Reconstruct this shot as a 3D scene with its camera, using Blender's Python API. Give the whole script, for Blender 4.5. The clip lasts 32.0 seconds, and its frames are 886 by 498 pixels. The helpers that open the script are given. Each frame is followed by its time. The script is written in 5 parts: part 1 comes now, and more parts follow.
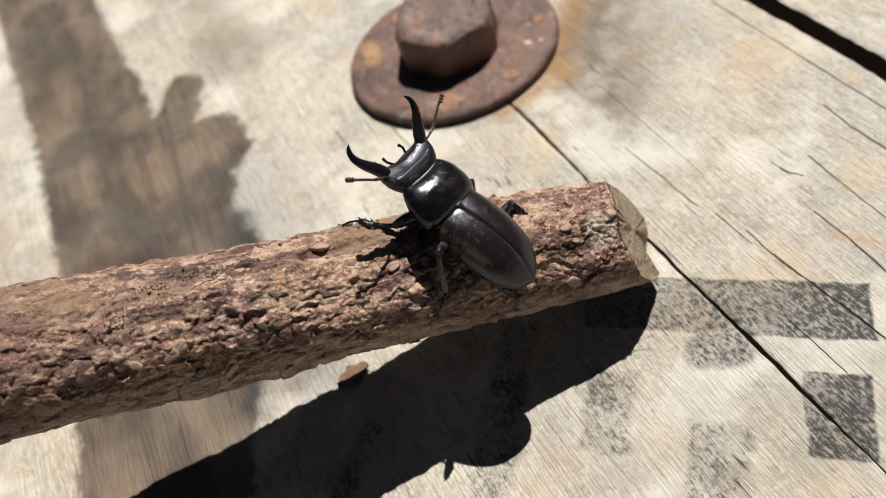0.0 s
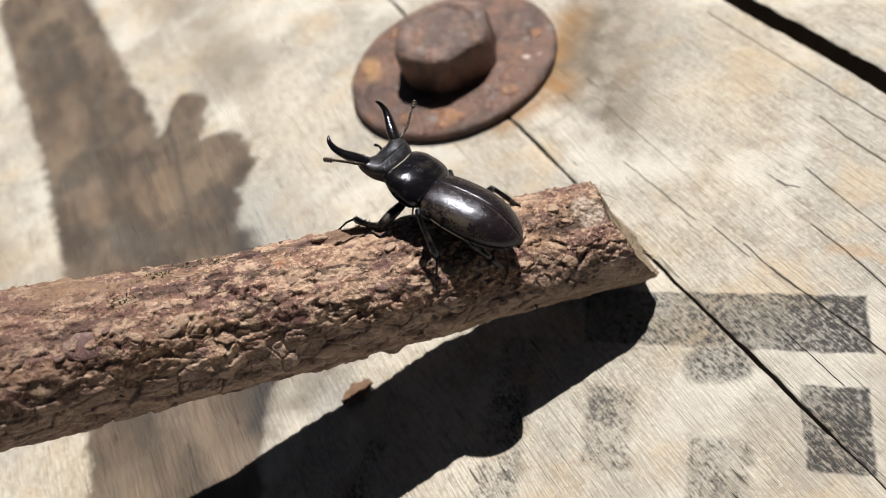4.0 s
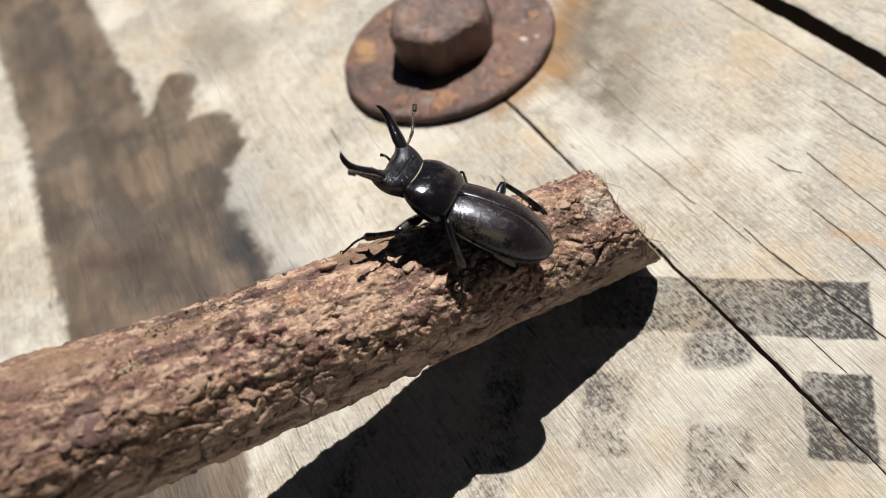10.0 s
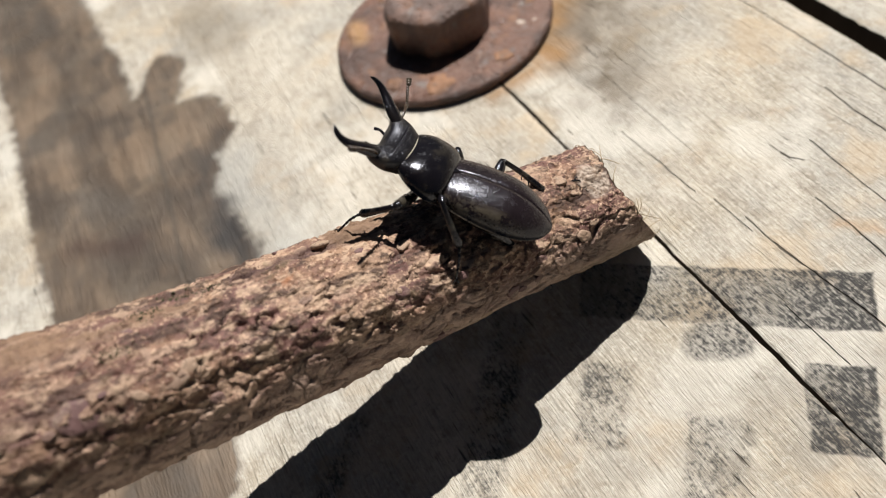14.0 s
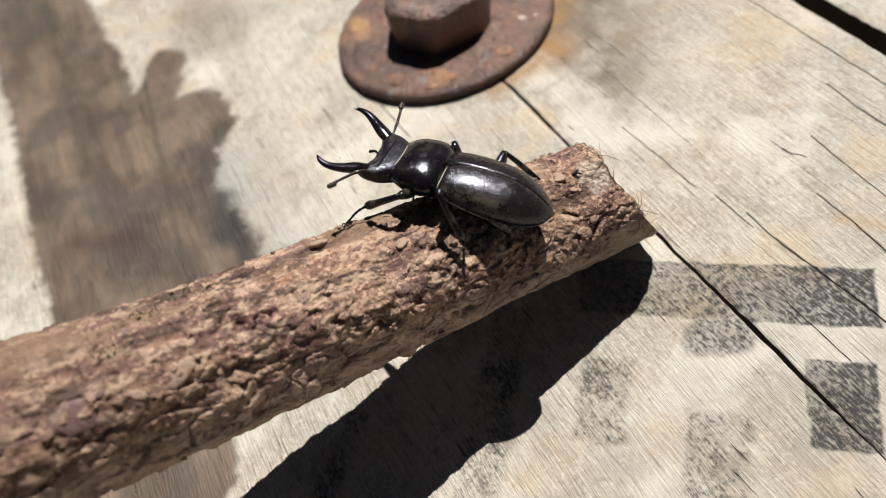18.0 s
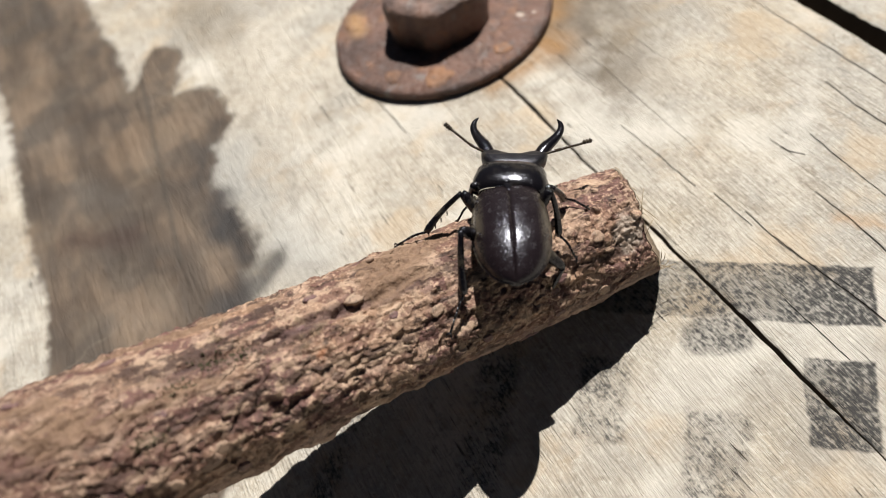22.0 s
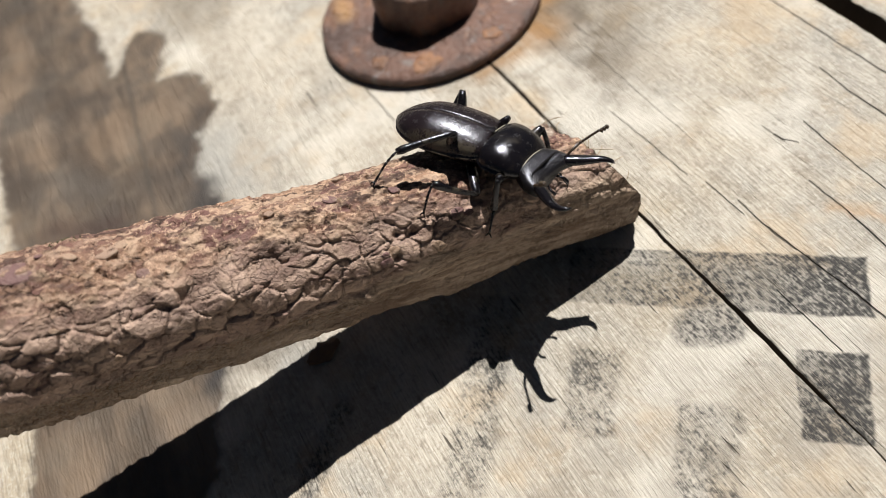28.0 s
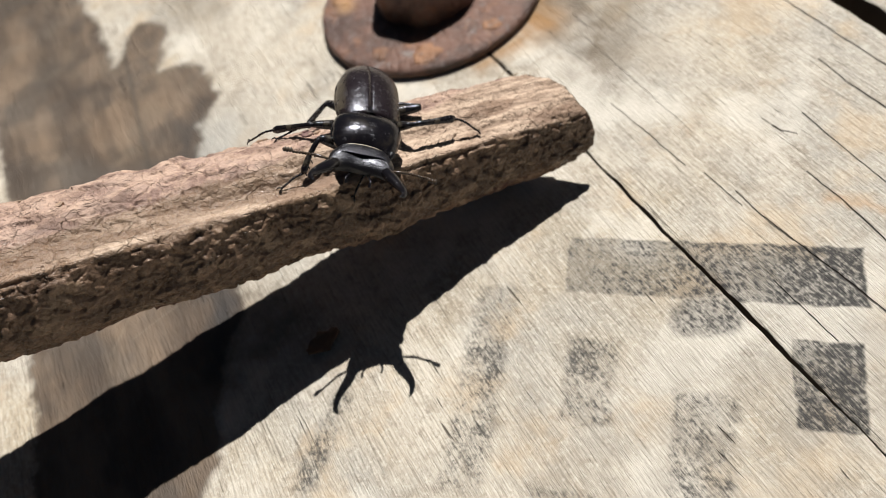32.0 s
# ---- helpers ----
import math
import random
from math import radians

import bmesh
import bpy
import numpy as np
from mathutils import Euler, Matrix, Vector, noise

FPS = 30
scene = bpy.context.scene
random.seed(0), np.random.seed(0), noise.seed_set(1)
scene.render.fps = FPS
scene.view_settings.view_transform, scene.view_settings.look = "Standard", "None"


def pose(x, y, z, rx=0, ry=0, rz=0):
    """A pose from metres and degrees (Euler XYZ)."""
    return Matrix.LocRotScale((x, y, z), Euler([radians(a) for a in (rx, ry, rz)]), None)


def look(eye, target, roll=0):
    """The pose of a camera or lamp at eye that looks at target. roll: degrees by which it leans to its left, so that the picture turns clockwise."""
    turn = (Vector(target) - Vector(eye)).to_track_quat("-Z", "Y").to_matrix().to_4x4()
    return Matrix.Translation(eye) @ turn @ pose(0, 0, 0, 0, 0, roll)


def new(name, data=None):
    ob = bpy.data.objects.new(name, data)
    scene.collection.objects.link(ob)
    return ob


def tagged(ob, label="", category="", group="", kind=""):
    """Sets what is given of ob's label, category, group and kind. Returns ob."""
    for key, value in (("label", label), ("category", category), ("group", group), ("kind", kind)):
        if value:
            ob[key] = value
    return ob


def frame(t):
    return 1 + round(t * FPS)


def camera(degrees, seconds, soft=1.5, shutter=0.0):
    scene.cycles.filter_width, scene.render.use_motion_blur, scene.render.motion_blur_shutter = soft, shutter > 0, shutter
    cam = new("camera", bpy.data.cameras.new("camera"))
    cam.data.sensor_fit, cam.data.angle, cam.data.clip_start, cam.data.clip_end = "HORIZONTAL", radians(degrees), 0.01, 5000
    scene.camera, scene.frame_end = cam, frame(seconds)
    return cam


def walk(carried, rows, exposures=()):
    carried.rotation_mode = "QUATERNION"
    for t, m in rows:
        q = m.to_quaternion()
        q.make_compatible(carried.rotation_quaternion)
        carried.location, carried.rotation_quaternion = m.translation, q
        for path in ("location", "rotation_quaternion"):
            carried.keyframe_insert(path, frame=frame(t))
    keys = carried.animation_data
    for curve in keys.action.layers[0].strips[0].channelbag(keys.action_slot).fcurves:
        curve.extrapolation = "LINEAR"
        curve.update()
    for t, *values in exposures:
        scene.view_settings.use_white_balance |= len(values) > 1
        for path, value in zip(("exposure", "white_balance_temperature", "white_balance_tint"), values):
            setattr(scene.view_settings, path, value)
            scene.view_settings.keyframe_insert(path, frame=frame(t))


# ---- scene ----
cam = camera(60, 32.0, soft=0.5)
cam.data.dof.use_dof, cam.data.dof.focus_distance, cam.data.dof.aperture_fstop = True, 0.105, 19.0
CAMERA_ROWS = [
    (0, pose(0.06054, -0.13680, 0.10886, 38.29, 15.61, 13.27)),
    (0.5, pose(0.06039, -0.13657, 0.10917, 38.28, 15.66, 13.24)),
    (1, pose(0.06157, -0.13703, 0.11012, 38.37, 16.16, 13.57)),
    (1.5, pose(0.06224, -0.13711, 0.11125, 38.30, 16.63, 13.60)),
    (2, pose(0.06252, -0.13608, 0.11122, 38.28, 16.78, 13.42)),
    (2.5, pose(0.06217, -0.13549, 0.11130, 38.07, 16.71, 13.14)),
    (3, pose(0.06221, -0.13522, 0.11108, 38.12, 16.70, 13.00)),
    (3.5, pose(0.06267, -0.13512, 0.11150, 38.16, 16.81, 12.99)),
    (5.5, pose(0.06257, -0.13475, 0.11110, 38.55, 16.66, 12.72)),
    (6, pose(0.06228, -0.13477, 0.11093, 38.40, 16.56, 12.72)),
    (6.5, pose(0.06278, -0.13481, 0.11089, 38.65, 16.67, 12.80)),
    (7, pose(0.06273, -0.13505, 0.11078, 38.65, 16.71, 12.91)),
    (7.5, pose(0.06274, -0.13548, 0.11050, 38.68, 16.67, 13.02)),
    (8, pose(0.06236, -0.13523, 0.11013, 38.58, 16.51, 12.97)),
    (8.5, pose(0.06222, -0.13556, 0.10963, 38.59, 16.33, 13.11)),
    (9, pose(0.06150, -0.13601, 0.10892, 38.47, 16.05, 13.20)),
    (9.5, pose(0.06113, -0.13581, 0.10876, 38.18, 15.85, 13.15)),
    (10, pose(0.06043, -0.13543, 0.10798, 37.93, 15.62, 12.96)),
    (10.5, pose(0.05955, -0.13475, 0.10737, 37.58, 15.36, 12.77)),
    (11, pose(0.05911, -0.13455, 0.10629, 37.52, 15.23, 12.87)),
    (11.5, pose(0.05945, -0.13475, 0.10665, 37.53, 15.22, 12.97)),
    (12, pose(0.05919, -0.13459, 0.10662, 37.44, 15.21, 12.91)),
    (12.5, pose(0.05958, -0.13429, 0.10667, 37.40, 15.33, 12.96)),
    (13, pose(0.05991, -0.13468, 0.10691, 37.34, 15.32, 13.02)),
    (13.5, pose(0.05898, -0.13378, 0.10570, 37.19, 15.07, 12.86)),
    (14, pose(0.05888, -0.13379, 0.10584, 36.91, 15.00, 12.78)),
    (14.5, pose(0.05895, -0.13362, 0.10580, 36.83, 14.97, 12.80)),
    (16.5, pose(0.05917, -0.13413, 0.10543, 37.02, 14.97, 13.02)),
    (17, pose(0.05930, -0.13456, 0.10563, 36.98, 14.98, 13.17)),
    (17.5, pose(0.05925, -0.13455, 0.10547, 37.01, 14.98, 13.17)),
    (18, pose(0.05891, -0.13417, 0.10509, 36.92, 14.86, 13.05)),
    (18.5, pose(0.05872, -0.13368, 0.10521, 36.71, 14.78, 12.85)),
    (19, pose(0.05871, -0.13356, 0.10474, 36.86, 14.78, 12.82)),
    (19.5, pose(0.05884, -0.13341, 0.10482, 36.85, 14.79, 12.77)),
    (20, pose(0.05870, -0.13365, 0.10516, 36.59, 14.83, 12.81)),
    (20.5, pose(0.05891, -0.13399, 0.10532, 36.67, 14.80, 12.98)),
    (21, pose(0.05855, -0.13403, 0.10495, 36.50, 14.74, 13.01)),
    (21.5, pose(0.05868, -0.13421, 0.10407, 36.89, 14.65, 13.13)),
    (22, pose(0.05864, -0.13378, 0.10504, 36.63, 14.71, 12.91)),
    (22.5, pose(0.05904, -0.13358, 0.10507, 36.68, 14.89, 12.86)),
    (23, pose(0.05879, -0.13383, 0.10512, 36.66, 14.72, 12.86)),
    (23.5, pose(0.05880, -0.13424, 0.10435, 36.55, 14.60, 13.02)),
    (24, pose(0.05838, -0.13407, 0.10385, 36.38, 14.42, 12.95)),
    (24.5, pose(0.05842, -0.13376, 0.10367, 36.29, 14.39, 12.94)),
    (25, pose(0.05847, -0.13359, 0.10357, 36.37, 14.47, 12.91)),
    (25.5, pose(0.05921, -0.13376, 0.10405, 36.53, 14.65, 13.02)),
    (27.5, pose(0.05844, -0.13213, 0.10309, 35.81, 14.31, 12.59)),
    (28, pose(0.05842, -0.13169, 0.10366, 35.35, 14.31, 12.38)),
    (28.5, pose(0.05808, -0.13141, 0.10305, 35.23, 14.20, 12.29)),
    (29, pose(0.05821, -0.13198, 0.10254, 35.40, 14.07, 12.42)),
    (29.5, pose(0.05850, -0.13194, 0.10323, 35.18, 14.15, 12.37)),
    (30, pose(0.05836, -0.13157, 0.10294, 34.99, 14.14, 12.39)),
    (30.5, pose(0.05831, -0.13151, 0.10262, 35.03, 14.10, 12.45)),
    (31, pose(0.05866, -0.13186, 0.10306, 35.00, 14.25, 12.51)),
    (31.5, pose(0.05894, -0.13168, 0.10354, 34.84, 14.42, 12.51)),
    (32, pose(0.05917, -0.13225, 0.10382, 34.85, 14.39, 12.58)),
]
walk(cam, CAMERA_ROWS, exposures=((0, 0.70), (32, 0.70)))

# ---- light: high sun behind the twig, clear sky ----
SUN_WAY = Vector((0.115, 0.463, 0.879))
world = bpy.data.worlds.new("world")
scene.world = world
world.use_nodes = True
sky = world.node_tree.nodes.new("ShaderNodeTexSky")
sky.sky_type, sky.sun_disc = "NISHITA", False
sky.sun_elevation, sky.sun_rotation = math.asin(SUN_WAY.z), math.atan2(SUN_WAY.x, SUN_WAY.y)
back = world.node_tree.nodes["Background"]
back.inputs["Strength"].default_value = 0.0082
world.node_tree.links.new(sky.outputs["Color"], back.inputs["Color"])
sun = new("sun", bpy.data.lights.new("sun", "SUN"))
sun.data.energy, sun.data.angle, sun.data.color = 5.0, radians(0.55), (1.0, 0.955, 0.895)
sun.matrix_world = look(SUN_WAY * 2, (0, 0, 0))


# ---- node helpers ----
class Tree:
    """A material's node tree with short calls for mathematics, noise and mixing."""

    def __init__(self, name):
        self.mat = bpy.data.materials.new(name)
        self.mat.use_nodes = True
        self.t = self.mat.node_tree
        self.bsdf = self.t.nodes["Principled BSDF"]

    def node(self, kind):
        return self.t.nodes.new(kind)

    def plug(self, value, socket):
        if isinstance(value, bpy.types.NodeSocket):
            self.t.links.new(value, socket)
        else:
            socket.default_value = value

    def m(self, op, a, b=0.0, c=0.0, clamp=False):
        n = self.node("ShaderNodeMath")
        n.operation, n.use_clamp = op, clamp
        for v, s in zip((a, b, c), n.inputs):
            self.plug(v, s)
        return n.outputs[0]

    def add(self, a, b):
        return self.m("ADD", a, b)

    def sub(self, a, b):
        return self.m("SUBTRACT", a, b)

    def mul(self, a, b, clamp=False):
        return self.m("MULTIPLY", a, b, clamp=clamp)

    def high(self, *values):
        out = values[0]
        for v in values[1:]:
            out = self.m("MAXIMUM", out, v)
        return out

    def smooth(self, v, lo, hi, a=0.0, b=1.0):
        n = self.node("ShaderNodeMapRange")
        n.interpolation_type = "SMOOTHSTEP"
        for x, s in zip((v, lo, hi, a, b), n.inputs):
            self.plug(x, s)
        return n.outputs[0]

    def coords(self):
        n = self.node("ShaderNodeTexCoord")
        s = self.node("ShaderNodeSeparateXYZ")
        self.t.links.new(n.outputs["Object"], s.inputs[0])
        return n.outputs["Object"], s.outputs[0], s.outputs[1], s.outputs[2]

    def vec(self, x, y, z=0.0):
        n = self.node("ShaderNodeCombineXYZ")
        for v, s in zip((x, y, z), n.inputs):
            self.plug(v, s)
        return n.outputs[0]

    def noise(self, vector, scale, detail=3.0, rough=0.55, colour=False, warp=0.0):
        n = self.node("ShaderNodeTexNoise")
        self.plug(vector, n.inputs["Vector"])
        for k, v in (("Scale", scale), ("Detail", detail), ("Roughness", rough), ("Distortion", warp)):
            n.inputs[k].default_value = v
        return n.outputs["Color" if colour else "Fac"]

    def voronoi(self, vector, scale, feature="F1", out="Distance"):
        n = self.node("ShaderNodeTexVoronoi")
        n.feature = feature
        self.plug(vector, n.inputs["Vector"])
        n.inputs["Scale"].default_value = scale
        return n.outputs[out]

    def mix(self, f, a, b, how="MIX"):
        n = self.node("ShaderNodeMix")
        n.data_type, n.blend_type = "RGBA", how
        self.plug(f, n.inputs["Factor"])
        for v, s in ((a, n.inputs[6]), (b, n.inputs[7])):
            self.plug(v if isinstance(v, bpy.types.NodeSocket) else (*v, 1.0), s)
        return n.outputs[2]

    def box(self, x, y, cx, cy, hx, hy, soft):
        d = self.high(self.sub(self.m("ABSOLUTE", self.sub(x, cx)), hx), self.sub(self.m("ABSOLUTE", self.sub(y, cy)), hy))
        return self.smooth(d, -soft, soft, 1.0, 0.0)

    def capsule(self, x, y, a, b, r, soft):
        """1 within r of the stretch a-b."""
        px, py = self.sub(x, a[0]), self.sub(y, a[1])
        bx, by = b[0] - a[0], b[1] - a[1]
        h = self.m("DIVIDE", self.add(self.mul(px, bx), self.mul(py, by)), bx * bx + by * by + 1e-12, clamp=True)
        dx, dy = self.sub(px, self.mul(h, bx)), self.sub(py, self.mul(h, by))
        d = self.m("SQRT", self.add(self.mul(dx, dx), self.mul(dy, dy)))
        return self.smooth(d, r - soft, r + soft, 1.0, 0.0)

    def bump(self, height, strength, distance, below=None):
        n = self.node("ShaderNodeBump")
        n.inputs["Strength"].default_value, n.inputs["Distance"].default_value = strength, distance
        self.plug(height, n.inputs["Height"])
        if below is not None:
            self.plug(below, n.inputs["Normal"])
        return n.outputs[0]

    def out(self, colour, rough, normal=None, metal=0.0, spec=0.5, tone=1.0):
        if tone != 1.0:
            colour = self.mix(1.0, colour, tone if isinstance(tone, tuple) else (tone, tone, tone), "MULTIPLY")
        self.plug(colour if isinstance(colour, bpy.types.NodeSocket) else (*colour, 1.0), self.bsdf.inputs["Base Color"])
        self.plug(rough, self.bsdf.inputs["Roughness"])
        self.plug(metal, self.bsdf.inputs["Metallic"])
        self.plug(spec, self.bsdf.inputs["Specular IOR Level"])
        if normal is not None:
            self.plug(normal, self.bsdf.inputs["Normal"])
        return self.mat


# the planks run along ALONG, seams are counted along ACROSS
ALONG, ACROSS = (0.655, -0.756), (0.756, 0.655)


def weathered_wood():
    t = Tree("weathered_wood")
    p, x, y, z = t.coords()
    u = t.add(t.mul(x, ALONG[0]), t.mul(y, ALONG[1]))
    v = t.add(t.mul(x, ACROSS[0]), t.mul(y, ACROSS[1]))
    wob = t.sub(t.noise(p, 260, 3), 0.5)
    wob2 = t.sub(t.noise(p, 60, 2), 0.5)
    vv = t.add(v, t.mul(wob2, 0.0009))
    fine = t.noise(t.vec(t.mul(u, 130), t.mul(vv, 2000), z), 1, 4, 0.65)
    fibre = t.noise(t.vec(t.mul(u, 30), t.mul(vv, 520), z), 1, 4, 0.6)
    bands = t.noise(t.vec(t.mul(u, 6), t.mul(vv, 70), z), 1, 3, 0.5)
    patch = t.noise(p, 34, 4, 0.6)
    blotch = t.noise(p, 130, 4, 0.65)
    col = t.mix(t.smooth(bands, 0.32, 0.68), (0.84, 0.775, 0.66), (0.66, 0.595, 0.495))
    col = t.mix(t.smooth(patch, 0.42, 0.62, 0, 0.75), col, (0.50, 0.485, 0.445))
    col = t.mix(t.smooth(t.noise(t.vec(t.add(x, 3.1), y, z), 22, 4, 0.6), 0.5, 0.68, 0, 0.55), col, (0.55, 0.44, 0.28))
    col = t.mix(t.smooth(blotch, 0.54, 0.74, 0, 0.4), col, (0.33, 0.28, 0.22))
    col = t.mix(t.smooth(fibre, 0.54, 0.80, 0, 0.32), col, (0.28, 0.235, 0.185))
    col = t.mix(t.smooth(t.noise(t.vec(t.mul(u, 55), t.mul(vv, 110), z), 1, 5, 0.65), 0.50, 0.66, 0, 0.45), col, (0.36, 0.305, 0.235))
    col = t.mix(t.smooth(t.noise(t.vec(t.add(x, 7.0), y, z), 75, 5, 0.65), 0.52, 0.66, 0, 0.5), col, (0.74, 0.69, 0.60))
    col = t.mix(t.smooth(fine, 0.50, 0.68, 0, 0.52), col, (0.29, 0.245, 0.19))
    col = t.mix(t.smooth(t.noise(t.vec(t.mul(u, 500), t.mul(vv, 2600), z), 1, 2, 0.7), 0.50, 0.68, 0, 0.55), col, (0.72, 0.66, 0.56))
    col = t.mix(t.smooth(t.noise(p, 520, 4, 0.7), 0.54, 0.72, 0, 0.38), col, (0.27, 0.225, 0.17))
    streak = t.noise(t.vec(t.mul(u, 300), t.mul(vv, 2900), z), 1, 4, 0.7)
    col = t.mix(t.smooth(streak, 0.50, 0.66, 0, 0.44), col, (0.30, 0.25, 0.19))
    col = t.mix(t.smooth(streak, 0.46, 0.34, 0, 0.55), col, (0.92, 0.87, 0.77))
    hair = t.noise(t.vec(t.mul(u, 48), t.mul(vv, 1500), t.add(z, 3.0)), 1, 3, 0.6)
    col = t.mix(t.mul(t.smooth(hair, 0.62, 0.72, 0, 0.45), t.smooth(patch, 0.45, 0.6)), col, (0.30, 0.25, 0.19))
    col = t.mix(t.smooth(t.noise(t.vec(t.add(x, 5.0), y, z), 240, 5, 0.7), 0.53, 0.66, 0, 0.42), col, (0.37, 0.31, 0.235))
    col = t.mix(t.smooth(t.noise(t.vec(t.add(x, 9.0), y, z), 1200, 3, 0.7), 0.52, 0.64, 0, 0.5), col, (0.86, 0.81, 0.71))
    col = t.mix(t.smooth(t.noise(t.vec(t.add(x, 11.0), y, z), 800, 3, 0.7), 0.56, 0.68, 0, 0.42), col, (0.27, 0.225, 0.17))
    col = t.mix(t.smooth(t.noise(t.vec(t.add(x, 13.0), y, z), 58, 5, 0.6), 0.52, 0.66, 0, 0.45), col, (0.74, 0.56, 0.36))
    col = t.mix(t.smooth(t.noise(t.vec(t.add(x, 17.0), y, z), 46, 5, 0.6), 0.50, 0.64, 0, 0.6), col, (0.93, 0.89, 0.80))
    worn_off = t.capsule(t.add(x, t.mul(wob2, 0.02)), t.add(y, t.mul(wob2, -0.02)), (0.052, -0.104), (0.092, -0.070), 0.012, 0.022)
    col = t.mix(t.mul(worn_off, t.smooth(t.noise(p, 150, 5, 0.65), 0.38, 0.62, 0.15, 0.62)), col, (0.44, 0.40, 0.345))
    # blue-grey bloom beside the wet stain
    bx, by = t.add(x, t.mul(wob2, 0.02)), t.add(y, t.mul(wob, 0.006))
    bloom = t.high(t.capsule(bx, by, (-0.040, -0.040), (-0.012, -0.066), 0.006, 0.010), t.capsule(bx, by, (-0.012, -0.080), (0.0, -0.087), 0.003, 0.006))
    col = t.mix(t.mul(bloom, 0.5), col, (0.40, 0.42, 0.42))
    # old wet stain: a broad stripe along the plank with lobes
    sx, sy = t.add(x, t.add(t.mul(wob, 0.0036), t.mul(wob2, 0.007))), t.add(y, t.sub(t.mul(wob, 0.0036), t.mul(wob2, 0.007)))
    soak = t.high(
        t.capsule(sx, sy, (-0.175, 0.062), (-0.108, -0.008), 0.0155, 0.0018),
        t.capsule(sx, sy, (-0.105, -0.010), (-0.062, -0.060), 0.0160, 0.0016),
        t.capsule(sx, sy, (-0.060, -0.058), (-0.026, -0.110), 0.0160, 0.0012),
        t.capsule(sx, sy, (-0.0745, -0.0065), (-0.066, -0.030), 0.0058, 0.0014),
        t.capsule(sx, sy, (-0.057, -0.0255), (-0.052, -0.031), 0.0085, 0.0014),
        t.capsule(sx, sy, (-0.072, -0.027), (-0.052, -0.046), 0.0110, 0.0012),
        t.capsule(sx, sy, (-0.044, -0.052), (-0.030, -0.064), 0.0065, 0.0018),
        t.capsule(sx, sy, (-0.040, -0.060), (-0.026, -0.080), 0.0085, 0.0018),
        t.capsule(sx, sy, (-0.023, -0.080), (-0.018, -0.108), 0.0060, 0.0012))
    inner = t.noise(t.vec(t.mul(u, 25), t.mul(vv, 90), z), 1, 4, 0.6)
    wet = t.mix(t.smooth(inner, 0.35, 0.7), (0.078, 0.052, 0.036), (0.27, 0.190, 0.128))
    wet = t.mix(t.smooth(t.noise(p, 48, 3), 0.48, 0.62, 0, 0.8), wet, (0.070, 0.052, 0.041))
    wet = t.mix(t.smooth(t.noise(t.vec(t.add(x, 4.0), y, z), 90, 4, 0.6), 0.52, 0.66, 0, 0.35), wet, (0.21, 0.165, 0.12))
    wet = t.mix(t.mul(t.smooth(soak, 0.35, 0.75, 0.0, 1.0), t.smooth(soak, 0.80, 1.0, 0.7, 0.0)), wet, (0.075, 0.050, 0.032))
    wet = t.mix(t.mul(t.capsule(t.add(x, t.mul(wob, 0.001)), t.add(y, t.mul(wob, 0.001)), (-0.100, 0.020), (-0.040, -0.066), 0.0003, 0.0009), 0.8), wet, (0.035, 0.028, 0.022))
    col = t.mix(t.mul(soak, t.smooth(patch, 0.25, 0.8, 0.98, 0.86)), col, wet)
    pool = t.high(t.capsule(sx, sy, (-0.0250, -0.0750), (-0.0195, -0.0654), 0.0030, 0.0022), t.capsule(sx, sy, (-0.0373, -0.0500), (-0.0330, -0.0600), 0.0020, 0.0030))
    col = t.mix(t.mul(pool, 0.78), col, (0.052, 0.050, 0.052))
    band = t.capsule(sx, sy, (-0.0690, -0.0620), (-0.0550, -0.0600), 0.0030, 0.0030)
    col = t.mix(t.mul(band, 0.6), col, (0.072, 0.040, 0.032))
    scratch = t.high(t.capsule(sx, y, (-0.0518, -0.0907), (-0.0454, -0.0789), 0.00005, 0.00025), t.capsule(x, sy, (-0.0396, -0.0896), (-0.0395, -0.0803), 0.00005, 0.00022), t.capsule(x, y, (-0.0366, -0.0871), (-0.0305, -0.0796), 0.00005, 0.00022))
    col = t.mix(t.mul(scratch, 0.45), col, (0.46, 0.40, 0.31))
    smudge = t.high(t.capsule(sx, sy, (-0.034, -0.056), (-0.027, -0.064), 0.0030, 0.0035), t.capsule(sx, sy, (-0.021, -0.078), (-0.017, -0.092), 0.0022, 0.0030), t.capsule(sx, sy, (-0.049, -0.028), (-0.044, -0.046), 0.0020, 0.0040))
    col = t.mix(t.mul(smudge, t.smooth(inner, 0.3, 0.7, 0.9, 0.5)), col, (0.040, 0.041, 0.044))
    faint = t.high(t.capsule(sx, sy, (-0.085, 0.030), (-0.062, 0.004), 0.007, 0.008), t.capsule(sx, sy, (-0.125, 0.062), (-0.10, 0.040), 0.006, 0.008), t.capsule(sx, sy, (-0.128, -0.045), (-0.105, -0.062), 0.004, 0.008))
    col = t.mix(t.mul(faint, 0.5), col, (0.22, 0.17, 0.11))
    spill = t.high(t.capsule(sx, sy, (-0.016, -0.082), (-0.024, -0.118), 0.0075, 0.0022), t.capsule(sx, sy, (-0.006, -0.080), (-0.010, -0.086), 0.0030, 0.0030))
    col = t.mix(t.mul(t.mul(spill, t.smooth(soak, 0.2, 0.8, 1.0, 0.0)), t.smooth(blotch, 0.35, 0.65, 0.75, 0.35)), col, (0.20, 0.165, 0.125))
